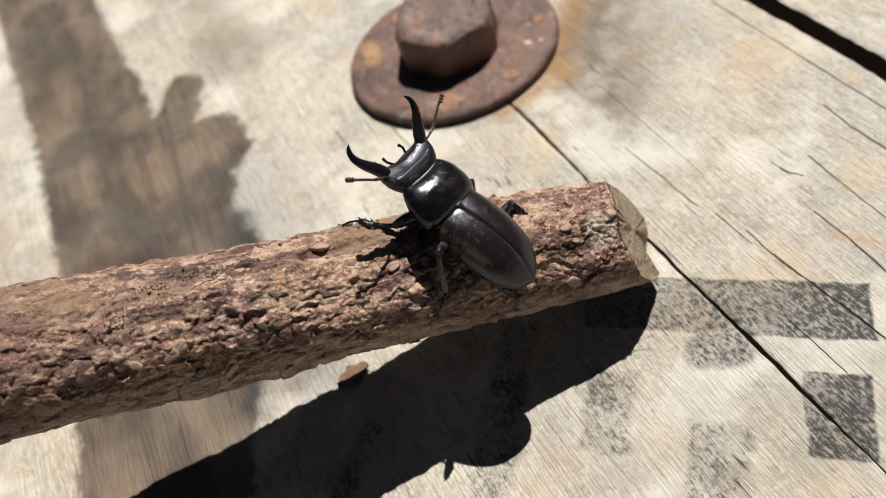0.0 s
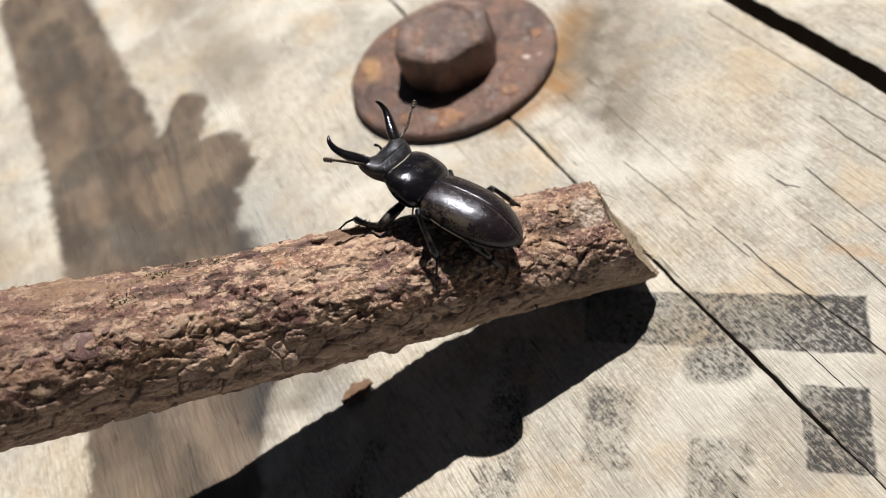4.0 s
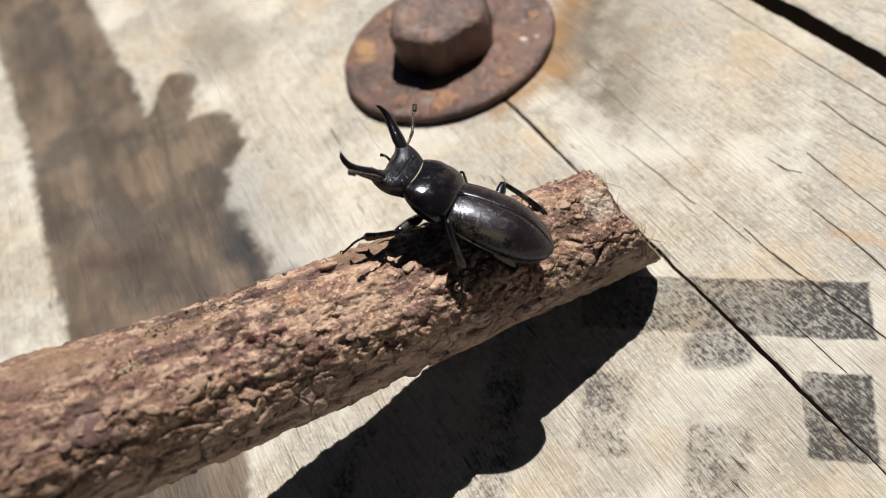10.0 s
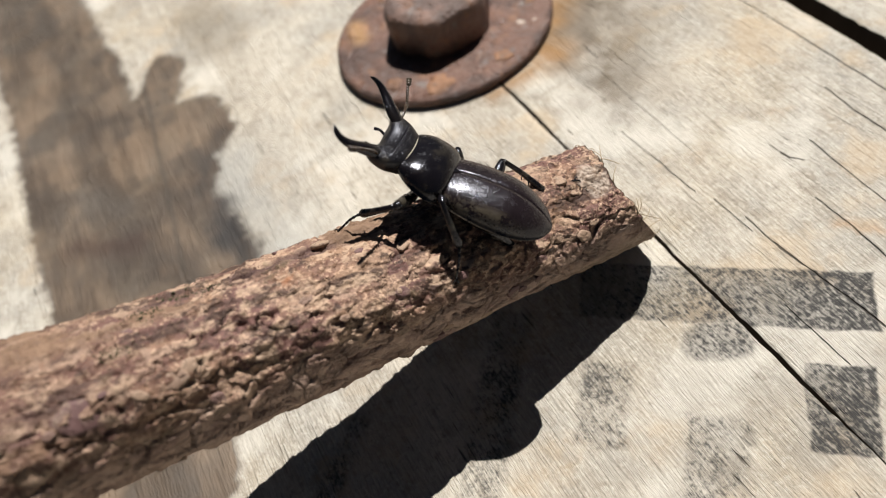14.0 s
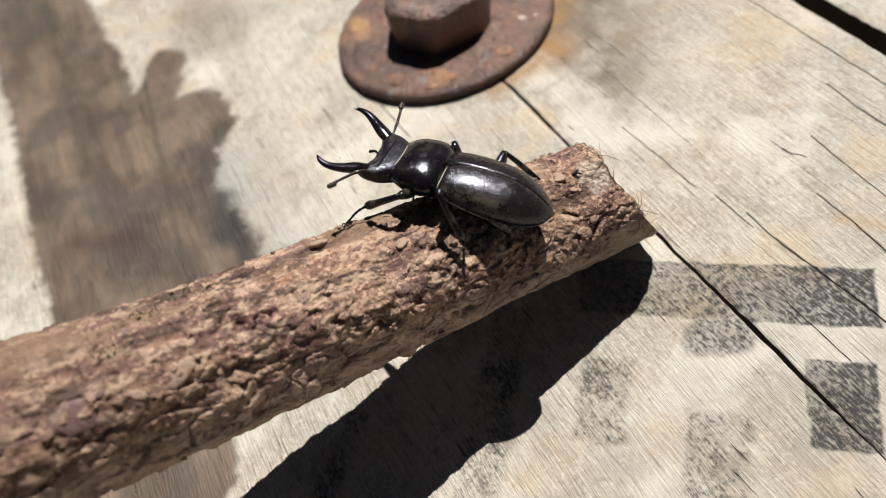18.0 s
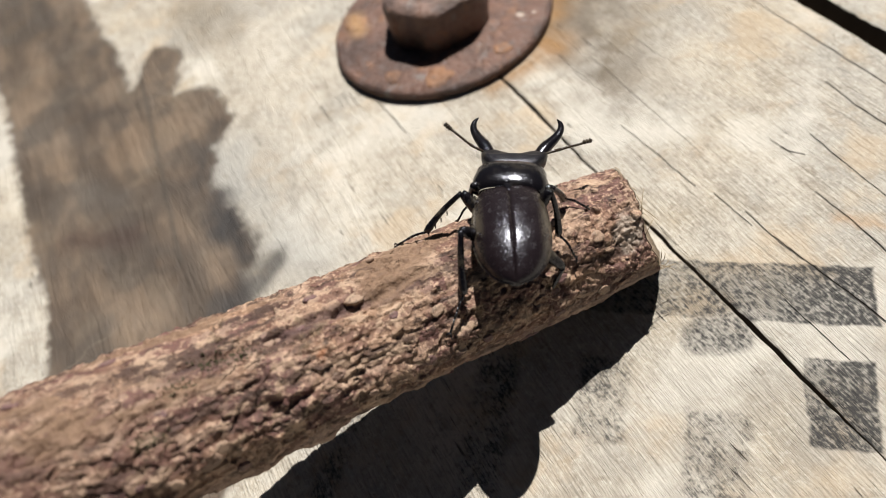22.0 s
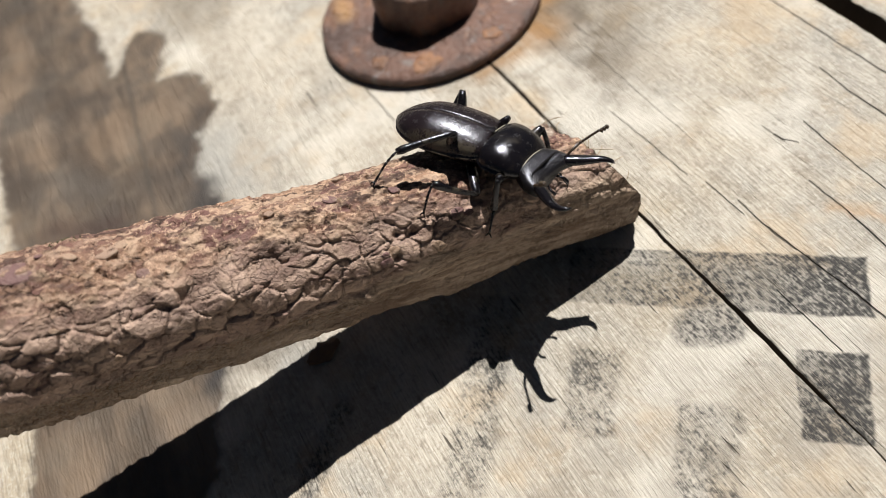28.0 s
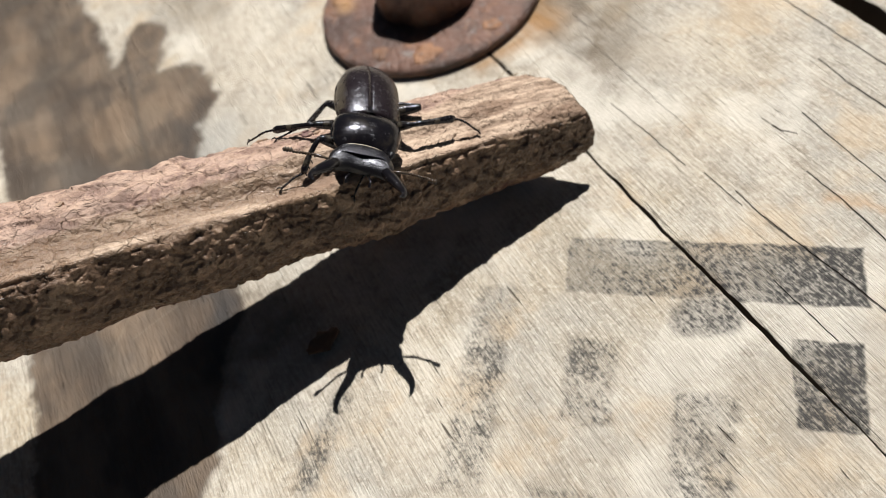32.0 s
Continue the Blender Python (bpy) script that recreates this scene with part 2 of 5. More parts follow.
    # worn stencil paint, broken along the fibres
    qx, qy = t.add(x, t.mul(t.sub(blotch, 0.5), 0.0032)), t.add(y, t.mul(wob, 0.0020))
    full = t.high(
        t.box(qx, qy, 0.0597, -0.0670, 0.0212, 0.0051, 0.0003),
        t.box(qx, qy, 0.0755, -0.0842, 0.0042, 0.0064, 0.0003),
        t.capsule(qx, qy, (0.0575, -0.0752), (0.0615, -0.0748), 0.0032, 0.0008))
    worn = t.high(
        t.box(qx, qy, 0.0440, -0.0865, 0.0037, 0.0066, 0.0007),
        t.box(qx, qy, 0.0600, -0.0960, 0.0043, 0.0088, 0.0008),
        t.box(qx, qy, 0.0280, -0.0885, 0.0032, 0.0165, 0.0010),
        t.capsule(qx, qy, (0.0068, -0.0940), (0.0050, -0.1070), 0.0019, 0.0010),
        t.box(qx, qy, 0.0425, -0.1060, 0.0042, 0.0030, 0.0008))
    flecks = t.noise(t.vec(t.mul(u, 650), t.mul(vv, 2300), z), 1, 4, 0.7)
    rub = t.noise(p, 1000, 4, 0.7)
    tide = t.noise(p, 115, 4, 0.7)
    grainy = t.add(t.mul(flecks, 0.55), t.mul(rub, 0.45))
    left = t.smooth(t.add(grainy, t.sub(t.mul(tide, 0.30), t.mul(t.sub(x, 0.06), 2.6))), 0.55, 0.72, 0.97, 0.36)
    left2 = t.smooth(t.add(grainy, t.mul(tide, 0.45)), 0.58, 0.78, 0.90, 0.12)
    col = t.mix(t.high(t.mul(full, left), t.mul(worn, left2)), col, (0.048, 0.047, 0.048))
    # rust bled from the washer into the fibres
    rx, ry = t.add(x, t.mul(wob2, 0.010)), t.add(y, t.mul(wob, 0.006))
    rust = t.high(t.capsule(rx, ry, (0.0265, 0.014), (0.0260, -0.010), 0.0046, 0.0045), t.capsule(rx, ry, (0.016, -0.020), (0.025, -0.012), 0.002, 0.004))
    col = t.mix(t.mul(rust, t.smooth(fibre, 0.3, 0.7, 1.0, 0.7)), col, (0.40, 0.20, 0.055))
    grey = t.capsule(t.add(rx, t.mul(t.sub(blotch, 0.5), 0.02)), ry, (0.0340, 0.018), (0.0395, -0.018), 0.0065, 0.0100)
    col = t.mix(t.mul(grey, t.smooth(blotch, 0.36, 0.60, 0.50, 0.96)), col, (0.24, 0.195, 0.145))
    sooty = t.high(t.capsule(rx, ry, (0.031, 0.010), (0.032, -0.008), 0.0015, 0.0050), t.capsule(rx, ry, (0.029, -0.014), (0.034, -0.018), 0.0005, 0.0045))
    col = t.mix(t.mul(sooty, 0.7), col, (0.14, 0.115, 0.092))
    # dark drying cracks in the planks
    def crack(a, b, w):
        return t.capsule(t.add(x, t.mul(wob, 0.00035)), t.add(y, t.mul(wob, 0.00035)), a, b, w * 0.35, 0.00010)
    lines = t.high(
        crack((0.0419, -0.0322), (0.0472, -0.0378), 0.00014), crack((0.0472, -0.0378), (0.0554, -0.0466), 0.00018),
        crack((0.0584, -0.0482), (0.0643, -0.0547), 0.00016), crack((0.0634, -0.0519), (0.0682, -0.0578), 0.00022),
        crack((0.0682, -0.0578), (0.0716, -0.0610), 0.00030), crack((0.0735, -0.0353), (0.0780, -0.0413), 0.00026),
        crack((0.0780, -0.0413), (0.0846, -0.0497), 0.00016), crack((0.0764, -0.0226), (0.0806, -0.0286), 0.00024),
        crack((0.0806, -0.0286), (0.0900, -0.0390), 0.00036), crack((0.0560, 0.0110), (0.0722, -0.0080), 0.00022),
        crack((0.0722, -0.0080), (0.0795, -0.0166), 0.00030), crack((0.0795, -0.0166), (0.0890, -0.0275), 0.00034),
        crack((0.0738, -0.0478), (0.0788, -0.0536), 0.00022), crack((0.0788, -0.0536), (0.0850, -0.0620), 0.00028),
        crack((0.0689, -0.0380), (0.0701, -0.0391), 0.00045), crack((0.0701, -0.0391), (0.0725, -0.0398), 0.00022),
        crack((0.0675, -0.0568), (0.0723, -0.0616), 0.00024), crack((0.0723, -0.0616), (0.0771, -0.0664), 0.00034),
        crack((0.0771, -0.0664), (0.0850, -0.0745), 0.00044), crack((0.0689, -0.0684), (0.0768, -0.0775), 0.00014),
        crack((-0.0105, -0.0228), (-0.0006, -0.0331), 0.00020), t.mul(crack((0.034, -0.013), (0.056, -0.039), 0.00006), 0.5))
    col = t.mix(t.mul(lines, 0.85), col, (0.045, 0.035, 0.028))
    check = t.noise(t.vec(t.mul(u, 85), t.mul(vv, 950), t.add(z, 9.0)), 1, 2, 0.5)
    checks = t.mul(t.smooth(check, 0.685, 0.735), t.smooth(t.noise(t.vec(t.add(x, 21.0), y, z), 60, 3), 0.44, 0.60, 0.15, 1.0))
    col = t.mix(t.mul(checks, 0.75), col, (0.10, 0.078, 0.058))
    glow = t.capsule(t.add(x, t.mul(wob2, 0.004)), t.add(y, t.mul(wob, 0.004)), (0.0765, -0.0528), (0.0860, -0.0556), 0.0004, 0.0014)
    col = t.mix(t.mul(glow, 0.6), col, (0.66, 0.40, 0.20))
    relief = t.add(t.add(t.mul(fine, 0.5), t.mul(streak, -0.5)), t.add(t.sub(t.mul(fibre, 0.6), t.smooth(hair, 0.60, 0.72, 0, 0.25)), t.mul(t.high(lines, t.mul(checks, 0.5)), -1.2)))
    nrm = t.bump(relief, 0.95, 0.00075, t.bump(blotch, 0.25, 0.0006))
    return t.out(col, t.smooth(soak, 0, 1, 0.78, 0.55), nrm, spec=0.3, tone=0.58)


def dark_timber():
    # The near-black base colour stands in for shade in the gaps of the planking.
    t = Tree("gap_shade_timber")
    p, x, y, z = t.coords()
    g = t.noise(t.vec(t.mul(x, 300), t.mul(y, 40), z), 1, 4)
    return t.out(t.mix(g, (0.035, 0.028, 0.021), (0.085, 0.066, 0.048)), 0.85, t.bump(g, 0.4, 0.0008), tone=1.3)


def rusty_iron(name="rusty_iron", dark=(0.100, 0.058, 0.047), light=(0.195, 0.102, 0.074)):
    t = Tree(name)
    p, x, y, z = t.coords()
    a, b, c = t.noise(p, 150, 5, 0.65), t.noise(p, 620, 4, 0.7), t.noise(p, 70, 3)
    col = t.mix(t.smooth(a, 0.40, 0.60), dark, light)
    col = t.mix(t.smooth(t.noise(p, 190, 5, 0.7), 0.54, 0.68, 0, 0.8), col, (0.30, 0.150, 0.085))
    col = t.mix(t.smooth(t.noise(t.vec(x, t.add(y, 2.0), z), 330, 5, 0.7), 0.56, 0.66, 0, 0.55), col, (0.22, 0.185, 0.175))
    col = t.mix(t.smooth(b, 0.58, 0.76, 0, 0.7), col, (0.085, 0.058, 0.055))
    col = t.mix(t.smooth(t.noise(t.vec(t.add(x, 1.0), y, z), 210, 4), 0.60, 0.72, 0, 0.8), col, (0.25, 0.22, 0.21))
    col = t.mix(t.capsule(x, y, (-0.0215, 0.001), (-0.0185, -0.004), 0.0014, 0.0026), col, (0.50, 0.29, 0.13))
    col = t.mix(t.high(t.capsule(x, y, (0.0185, -0.0020), (0.0190, -0.0022), 0.0006, 0.0005), t.capsule(x, y, (0.0215, -0.0015), (0.0217, -0.0015), 0.0003, 0.0004)), col, (0.62, 0.52, 0.44))
    return t.out(col, t.smooth(b, 0.3, 0.7, 0.40, 0.70), t.bump(t.add(a, t.mul(b, 0.9)), 0.9, 0.0011), metal=0.1, spec=0.55, tone=0.66)


def bark_stuff():
    t = Tree("bark")
    p, x, y, z = t.coords()
    ang = t.m("ARCTAN2", y, z)

    def channel(colour, k):
        n = t.node("ShaderNodeSeparateColor")
        t.plug(colour, n.inputs[0])
        return n.outputs[k]

    def warped(f, amount, scale):
        n = t.node("ShaderNodeVectorMath")
        n.operation = "MULTIPLY_ADD"
        t.plug(t.noise(p, scale, 3, 0.6, colour=True), n.inputs[0])
        n.inputs[1].default_value = (amount * f, amount, amount)
        t.plug(t.vec(t.mul(x, f), y, z), n.inputs[2])
        return n.outputs[0]

    a, b, c = t.noise(t.vec(t.mul(x, 0.55), y, z), 340, 5, 0.65), t.noise(p, 1300, 4, 0.65), t.noise(t.vec(t.mul(x, 0.5), y, z), 120, 4, 0.6)
    q = warped(0.6, 0.0022, 420)
    tone, tone2 = channel(t.voronoi(q, 340, "F1", "Color"), 0), channel(t.voronoi(q, 800, "F1", "Color"), 1)
    split = t.voronoi(q, 340, "DISTANCE_TO_EDGE")
    split2 = t.voronoi(warped(0.75, 0.0012, 800), 620, "DISTANCE_TO_EDGE")
    # tan flakes and purplish-brown older patches
    col = t.mix(t.smooth(a, 0.36, 0.62), (0.215, 0.124, 0.092), (0.44, 0.305, 0.208))
    col = t.mix(t.smooth(c, 0.46, 0.60, 0, 0.7), col, (0.215, 0.118, 0.104))
    col = t.mix(t.smooth(tone, 0.58, 0.85, 0, 0.85), col, (0.205, 0.112, 0.104))
    col = t.mix(t.smooth(tone, 0.30, 0.08, 0, 0.6), col, (0.58, 0.445, 0.325))
    col = t.mix(t.smooth(tone2, 0.74, 0.95, 0, 0.55), col, (0.66, 0.54, 0.42))
    col = t.mix(t.smooth(tone2, 0.22, 0.06, 0, 0.55), col, (0.17, 0.095, 0.080))
    col = t.mix(t.smooth(b, 0.52, 0.63, 0, 0.72), col, (0.80, 0.63, 0.48))
    col = t.mix(t.smooth(t.noise(t.vec(t.add(x, 2.0), y, z), 1500, 3, 0.65), 0.54, 0.66, 0, 0.65), col, (0.11, 0.065, 0.052))
    # dark streaks and patches put crevice shade into the bark's colour, scattered by noise
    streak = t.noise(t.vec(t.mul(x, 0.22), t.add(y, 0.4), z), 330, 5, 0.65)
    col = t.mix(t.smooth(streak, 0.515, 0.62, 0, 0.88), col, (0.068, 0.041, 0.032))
    col = t.mix(t.smooth(t.noise(t.vec(t.mul(x, 0.6), t.add(y, 0.8), z), 560, 5, 0.7), 0.54, 0.64, 0, 0.85), col, (0.070, 0.044, 0.035))
    col = t.mix(t.smooth(t.noise(t.vec(t.mul(x, 0.6), t.add(y, 1.7), z), 430, 4, 0.65), 0.54, 0.64, 0, 0.8), col, (0.66, 0.53, 0.40))
    col = t.mix(t.smooth(t.noise(p, 150, 3), 0.62, 0.72, 0, 0.45), col, (0.25, 0.22, 0.11))
    # thinner grey-brown bark with fine cracks towards the flank
    edge = t.add(ang, t.mul(t.sub(c, 0.5), 0.7))
    thin = t.smooth(edge, 1.10, 1.55)
    # darker, redder bark further along the stick, off the flank
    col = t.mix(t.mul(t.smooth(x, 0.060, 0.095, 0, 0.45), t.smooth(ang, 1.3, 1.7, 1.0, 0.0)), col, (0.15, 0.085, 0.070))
    col = t.mix(t.mul(thin, 0.68), col, t.mix(t.smooth(a, 0.38, 0.6), (0.33, 0.250, 0.218), (0.68, 0.560, 0.485)))
    crack = t.high(t.mul(t.smooth(split2, 0.015, 0.065, 1.0, 0.0), t.mul(t.smooth(thin, 0, 1, 0.0, 0.22), t.smooth(t.noise(t.vec(x, t.add(y, 0.9), z), 300, 3, 0.6), 0.42, 0.56))), t.mul(t.smooth(split, 0.0, 0.03, 1.0, 0.0), t.smooth(t.noise(t.vec(x, t.add(y, 0.6), z), 300, 3, 0.6), 0.50, 0.62, 0.0, 0.45)))
    col = t.mix(t.mul(crack, 0.8), col, (0.050, 0.033, 0.026))
    # bark gone along the split flank: tan fibres
    rim = t.m("MINIMUM", t.add(1.45, t.mul(x, 22.0)), 2.50)
    bare = t.smooth(t.sub(t.add(ang, t.mul(t.sub(c, 0.5), 1.0)), rim), 0.0, 0.22)
    wood = t.mix(t.smooth(t.noise(t.vec(t.mul(x, 0.14), y, z), 800, 4, 0.65), 0.35, 0.65), (0.30, 0.235, 0.175), (0.76, 0.66, 0.535))
    wood = t.mix(t.smooth(b, 0.52, 0.72, 0, 0.5), wood, (0.15, 0.11, 0.08))
    wood = t.mix(t.smooth(t.noise(t.vec(t.mul(x, 0.4), y, z), 210, 3), 0.52, 0.62, 0, 0.6), wood, (0.26, 0.18, 0.125))
    col = t.mix(t.mul(bare, 0.88), col, wood)
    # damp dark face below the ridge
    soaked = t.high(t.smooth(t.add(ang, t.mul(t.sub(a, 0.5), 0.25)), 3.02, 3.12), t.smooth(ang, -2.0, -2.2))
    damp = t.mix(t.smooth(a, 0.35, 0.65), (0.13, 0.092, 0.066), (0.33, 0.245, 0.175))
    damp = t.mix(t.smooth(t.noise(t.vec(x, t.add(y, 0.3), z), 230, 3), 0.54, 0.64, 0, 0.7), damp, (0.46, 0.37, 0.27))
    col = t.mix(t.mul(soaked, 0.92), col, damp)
    # wet band above the ridge, with its shade added as a darker brown
    wet_shade = t.mul(t.mul(t.smooth(edge, 2.45, 2.65), t.smooth(ang, 2.95, 3.02, 1.0, 0.0)), t.smooth(x, 0.030, 0.045))
    col = t.mix(t.mul(wet_shade, 0.55), col, (0.17, 0.115, 0.075))
    # dark purplish furrow along the back
    furrow = t.mul(t.smooth(t.m("ABSOLUTE", t.add(t.add(ang, 0.31), t.mul(t.sub(c, 0.5), 0.5))), 0.04, 0.13, 1.0, 0.0), t.smooth(t.m("ABSOLUTE", t.sub(x, 0.056)), 0.014, 0.020, 1.0, 0.0))
    col = t.mix(t.mul(furrow, 0.7), col, (0.105, 0.062, 0.062))
    # smooth brown streaks of sound bark on the back
    patches = t.noise(t.vec(t.mul(x, 0.22), y, z), 190, 3, 0.5)
    sound = t.mul(t.mul(t.smooth(patches, 0.51, 0.58), t.smooth(t.m("ABSOLUTE", t.add(ang, 0.60)), 0.45, 0.75, 1.0, 0.0)), t.smooth(x, 0.025, 0.040))
    col = t.mix(t.mul(sound, 0.85), col, t.mix(t.smooth(b, 0.35, 0.65), (0.235, 0.160, 0.105), (0.31, 0.220, 0.150)))
    # fresh orange chip, and a pale scar close to the end
    def spot(px, py, pz, lo, hi):
        dx, dy, dz = t.sub(x, px), t.sub(y, py), t.sub(z, pz)
        far = t.m("SQRT", t.add(t.mul(dx, dx), t.add(t.mul(dy, dy), t.mul(dz, dz))))
        return t.smooth(t.add(far, t.mul(t.sub(a, 0.5), 0.004)), lo, hi, 1.0, 0.0)
    col = t.mix(t.mul(spot(0.055, 0.0014, 0.0096, 0.0006, 0.0013), 0.7), col, (0.44, 0.205, 0.095))
    col = t.mix(t.mul(spot(0.0090, 0.0029, 0.0085, 0.0020, 0.0031), 0.85), col, t.mix(t.smooth(b, 0.4, 0.6), (0.66, 0.62, 0.55), (0.30, 0.25, 0.20)))
    h = t.add(t.add(t.mul(a, 0.5), t.mul(b, 0.55)), t.sub(t.mul(tone2, 0.3), t.mul(crack, 0.7)))
    gloss = t.sub(t.smooth(b, 0.35, 0.7, 0.58, 0.8), t.mul(t.high(soaked, wet_shade, t.mul(t.smooth(edge, 2.3, 2.6), t.smooth(x, 0.035, 0.05))), 0.38))
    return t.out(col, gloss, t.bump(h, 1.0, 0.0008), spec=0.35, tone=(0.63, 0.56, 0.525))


def scale_bark():
    """Loose bark scales, purplish to tan from one to the next."""
    t = Tree("bark_scale")
    p, x, y, z = t.coords()
    pick = t.node("ShaderNodeObjectInfo").outputs["Random"]
    n, b = t.noise(p, 900, 4, 0.65), t.noise(p, 2600, 3, 0.65)
    col = t.mix(t.smooth(pick, 0.25, 0.8), (0.19, 0.105, 0.100), (0.42, 0.290, 0.205))
    col = t.mix(t.smooth(n, 0.48, 0.66, 0, 0.6), col, (0.40, 0.30, 0.22))
    col = t.mix(t.smooth(b, 0.54, 0.68, 0, 0.6), col, (0.075, 0.045, 0.038))
    return t.out(col, 0.62, t.bump(t.add(n, t.mul(b, 0.5)), 0.8, 0.0004), spec=0.35, tone=0.68)


def cut_wood():
    t = Tree("cut_wood")
    p, x, y, z = t.coords()
    r = t.m("SQRT", t.add(t.mul(y, y), t.mul(z, z)))
    g = t.noise(t.vec(t.mul(r, 2200), t.mul(t.m("ARCTAN2", y, z), 2), 0), 1, 3)
    n = t.noise(p, 700, 4)
    col = t.mix(t.smooth(g, 0.35, 0.65), (0.50, 0.39, 0.27), (0.33, 0.245, 0.165))
    col = t.mix(t.smooth(n, 0.5, 0.7, 0, 0.6), col, (0.20, 0.145, 0.10))
    return t.out(col, 0.8, t.bump(t.add(g, n), 0.6, 0.0006), spec=0.3, tone=0.46)


def chitin(name, rough, dust, pits, stripes=False, tint=(0.006, 0.005, 0.006), grain=4400, deep=0.00008):
    """Black insect shell: punctures, faint waves, dull scuffs, greyish-brown grime low on the flanks."""
    t = Tree(name)
    p, x, y, z = t.coords()
    a, b, c = t.noise(p, 420, 4, 0.6), t.noise(p, 3000, 3, 0.6), t.noise(t.vec(t.add(x, 0.3), y, z), 900, 4, 0.65)
    col = t.mix(a, tuple(q * 0.5 for q in tint), tint)
    low = t.high(t.mul(t.smooth(t.m("ABSOLUTE", y), 0.0031, 0.0044), t.smooth(x, -0.0125, -0.008, 0.45, 1.0)), t.mul(t.smooth(t.m("ABSOLUTE", y), 0.0043, 0.0047), 0.9)) if stripes else t.smooth(a, 0.5, 0.75)
    grime = t.mul(t.mul(low, dust), t.smooth(t.add(t.mul(a, 0.6), t.mul(b, 0.4)), 0.40, 0.56))
    col = t.mix(grime, col, (0.13, 0.110, 0.072))
    col = t.mix(t.smooth(c, 0.60, 0.74, 0, 0.10 + 0.2 * dust), col, (0.085, 0.078, 0.070))
    pit = t.voronoi(p, grain)
    h = t.add(t.mul(t.smooth(pit, 0.0, 0.5), pits), t.mul(b, 0.6))
    rgh = t.add(rough, t.add(t.mul(grime, 0.35), t.add(t.mul(t.sub(a, 0.5), 0.16), t.smooth(c, 0.52, 0.70, 0, 0.16))))
    # bluish tint puts the sheen of reflected sky into the shell's specular colour
    t.bsdf.inputs["Specular Tint"].default_value = (0.82, 0.86, 1.0, 1.0)
    return t.out(col, rgh, t.bump(h, 0.6, deep, t.bump(a, 0.3, 0.00020)), spec=0.5)


def plain(name, colour, rough, scale=900, amount=0.3, metal=0.0):
    t = Tree(name)
    p, x, y, z = t.coords()
    n = t.noise(p, scale, 4)
    dark = tuple(c * (1 - amount) for c in colour)
    return t.out(t.mix(n, dark, colour), rough, t.bump(n, 0.3, 0.0003), metal=metal, tone=0.65)


WOOD, UNDER, RUST, BARK, CUT = weathered_wood(), dark_timber(), rusty_iron(), bark_stuff(), cut_wood()
ELYTRA = chitin("black_wing_case", 0.235, 0.42, 0.8, True, (0.013, 0.0085, 0.0095), deep=0.000045)
SHIELD = chitin("black_shield", 0.17, 0.10, 0.5, deep=0.00003)
HEAD = chitin("black_matt_head", 0.33, 0.20, 1.2, grain=3400, deep=0.00006)
JAW = chitin("black_polished_jaw", 0.15, 0.05, 0.2)
LEG = chitin("black_leg", 0.20, 0.25, 0.4)
FEELER = chitin("brown_black_feeler", 0.26, 0.5, 0.2, tint=(0.050, 0.034, 0.022))
HAIR = plain("straw_fringe", (0.55, 0.50, 0.40), 0.5)
# paler, greyer copy of the rust, lightened for the bolt head's sunlit top
PALE_RUST = rusty_iron("pale_rusty_iron", (0.135, 0.088, 0.075), (0.27, 0.165, 0.130))
SCAB = rusty_iron("rust_scab", (0.17, 0.088, 0.055), (0.33, 0.165, 0.085))
EYE = plain("dark_eye", (0.02, 0.013, 0.008), 0.08)
DIRT = plain("seam_dirt", (0.15, 0.112, 0.080), 0.95, 1400, 0.6)
EARTH = plain("dry_earth", (0.17, 0.14, 0.10), 0.95, 12, 0.5)
CHIP = plain("brown_bark_flake", (0.26, 0.15, 0.085), 0.8, 1200, 0.55)


# ---- mesh helpers ----
def part(name, bm, material, parent=None, label="", smooth=True):
    """Links a bmesh as one mesh object, under a parent where one is given."""
    me = bpy.data.meshes.new(name)
    bm.normal_update()
    bm.to_mesh(me)
    bm.free()
    for f in me.polygons:
        f.use_smooth = smooth
    for mt in material if isinstance(material, tuple) else (material,):
        me.materials.append(mt)
    ob = new(name, me)
    ob.parent = parent
    return tagged(ob, label=label)


def empty(name):
    ob = new(name)
    ob.empty_display_size = 0.01
    return ob


def grid(rows, closed=False, caps=False):
    """A bmesh from rows of points; closed: each row is a ring; caps: fans over the first and last ring."""
    bm = bmesh.new()
    vs = [[bm.verts.new(p) for p in r] for r in rows]
    n = len(rows[0])
    for a, b in zip(vs, vs[1:]):
        for i in range(n if closed else n - 1):
            j = (i + 1) % n
            bm.faces.new((a[i], a[j], b[j], b[i]))
    if caps:
        bm.faces.new(list(reversed(vs[0])))
        bm.faces.new(vs[-1])
    bmesh.ops.recalc_face_normals(bm, faces=bm.faces)
    return bm


def tube(points, radii, sides=10, flat=1.0, up=(0, 0, 1)):
    """A bmesh tube along points; flat: height of its section over its width."""
    pts = [Vector(p) for p in points]
    rows = []
    for i, p in enumerate(pts):
        way = (pts[min(i + 1, len(pts) - 1)] - pts[max(i - 1, 0)]).normalized()
        side = way.cross(Vector(up)).normalized()
        top = side.cross(way)
        rows.append([p + side * (math.cos(k / sides * math.tau) * radii[i]) + top * (math.sin(k / sides * math.tau) * radii[i] * flat) for k in range(sides)])
    return grid(rows, True, True)


def join(bm, other):
    """Adds the bmesh other to bm."""
    tmp = bpy.data.meshes.new("tmp")
    other.to_mesh(tmp)
    other.free()
    bm.from_mesh(tmp)
    bpy.data.meshes.remove(tmp)
    return bm


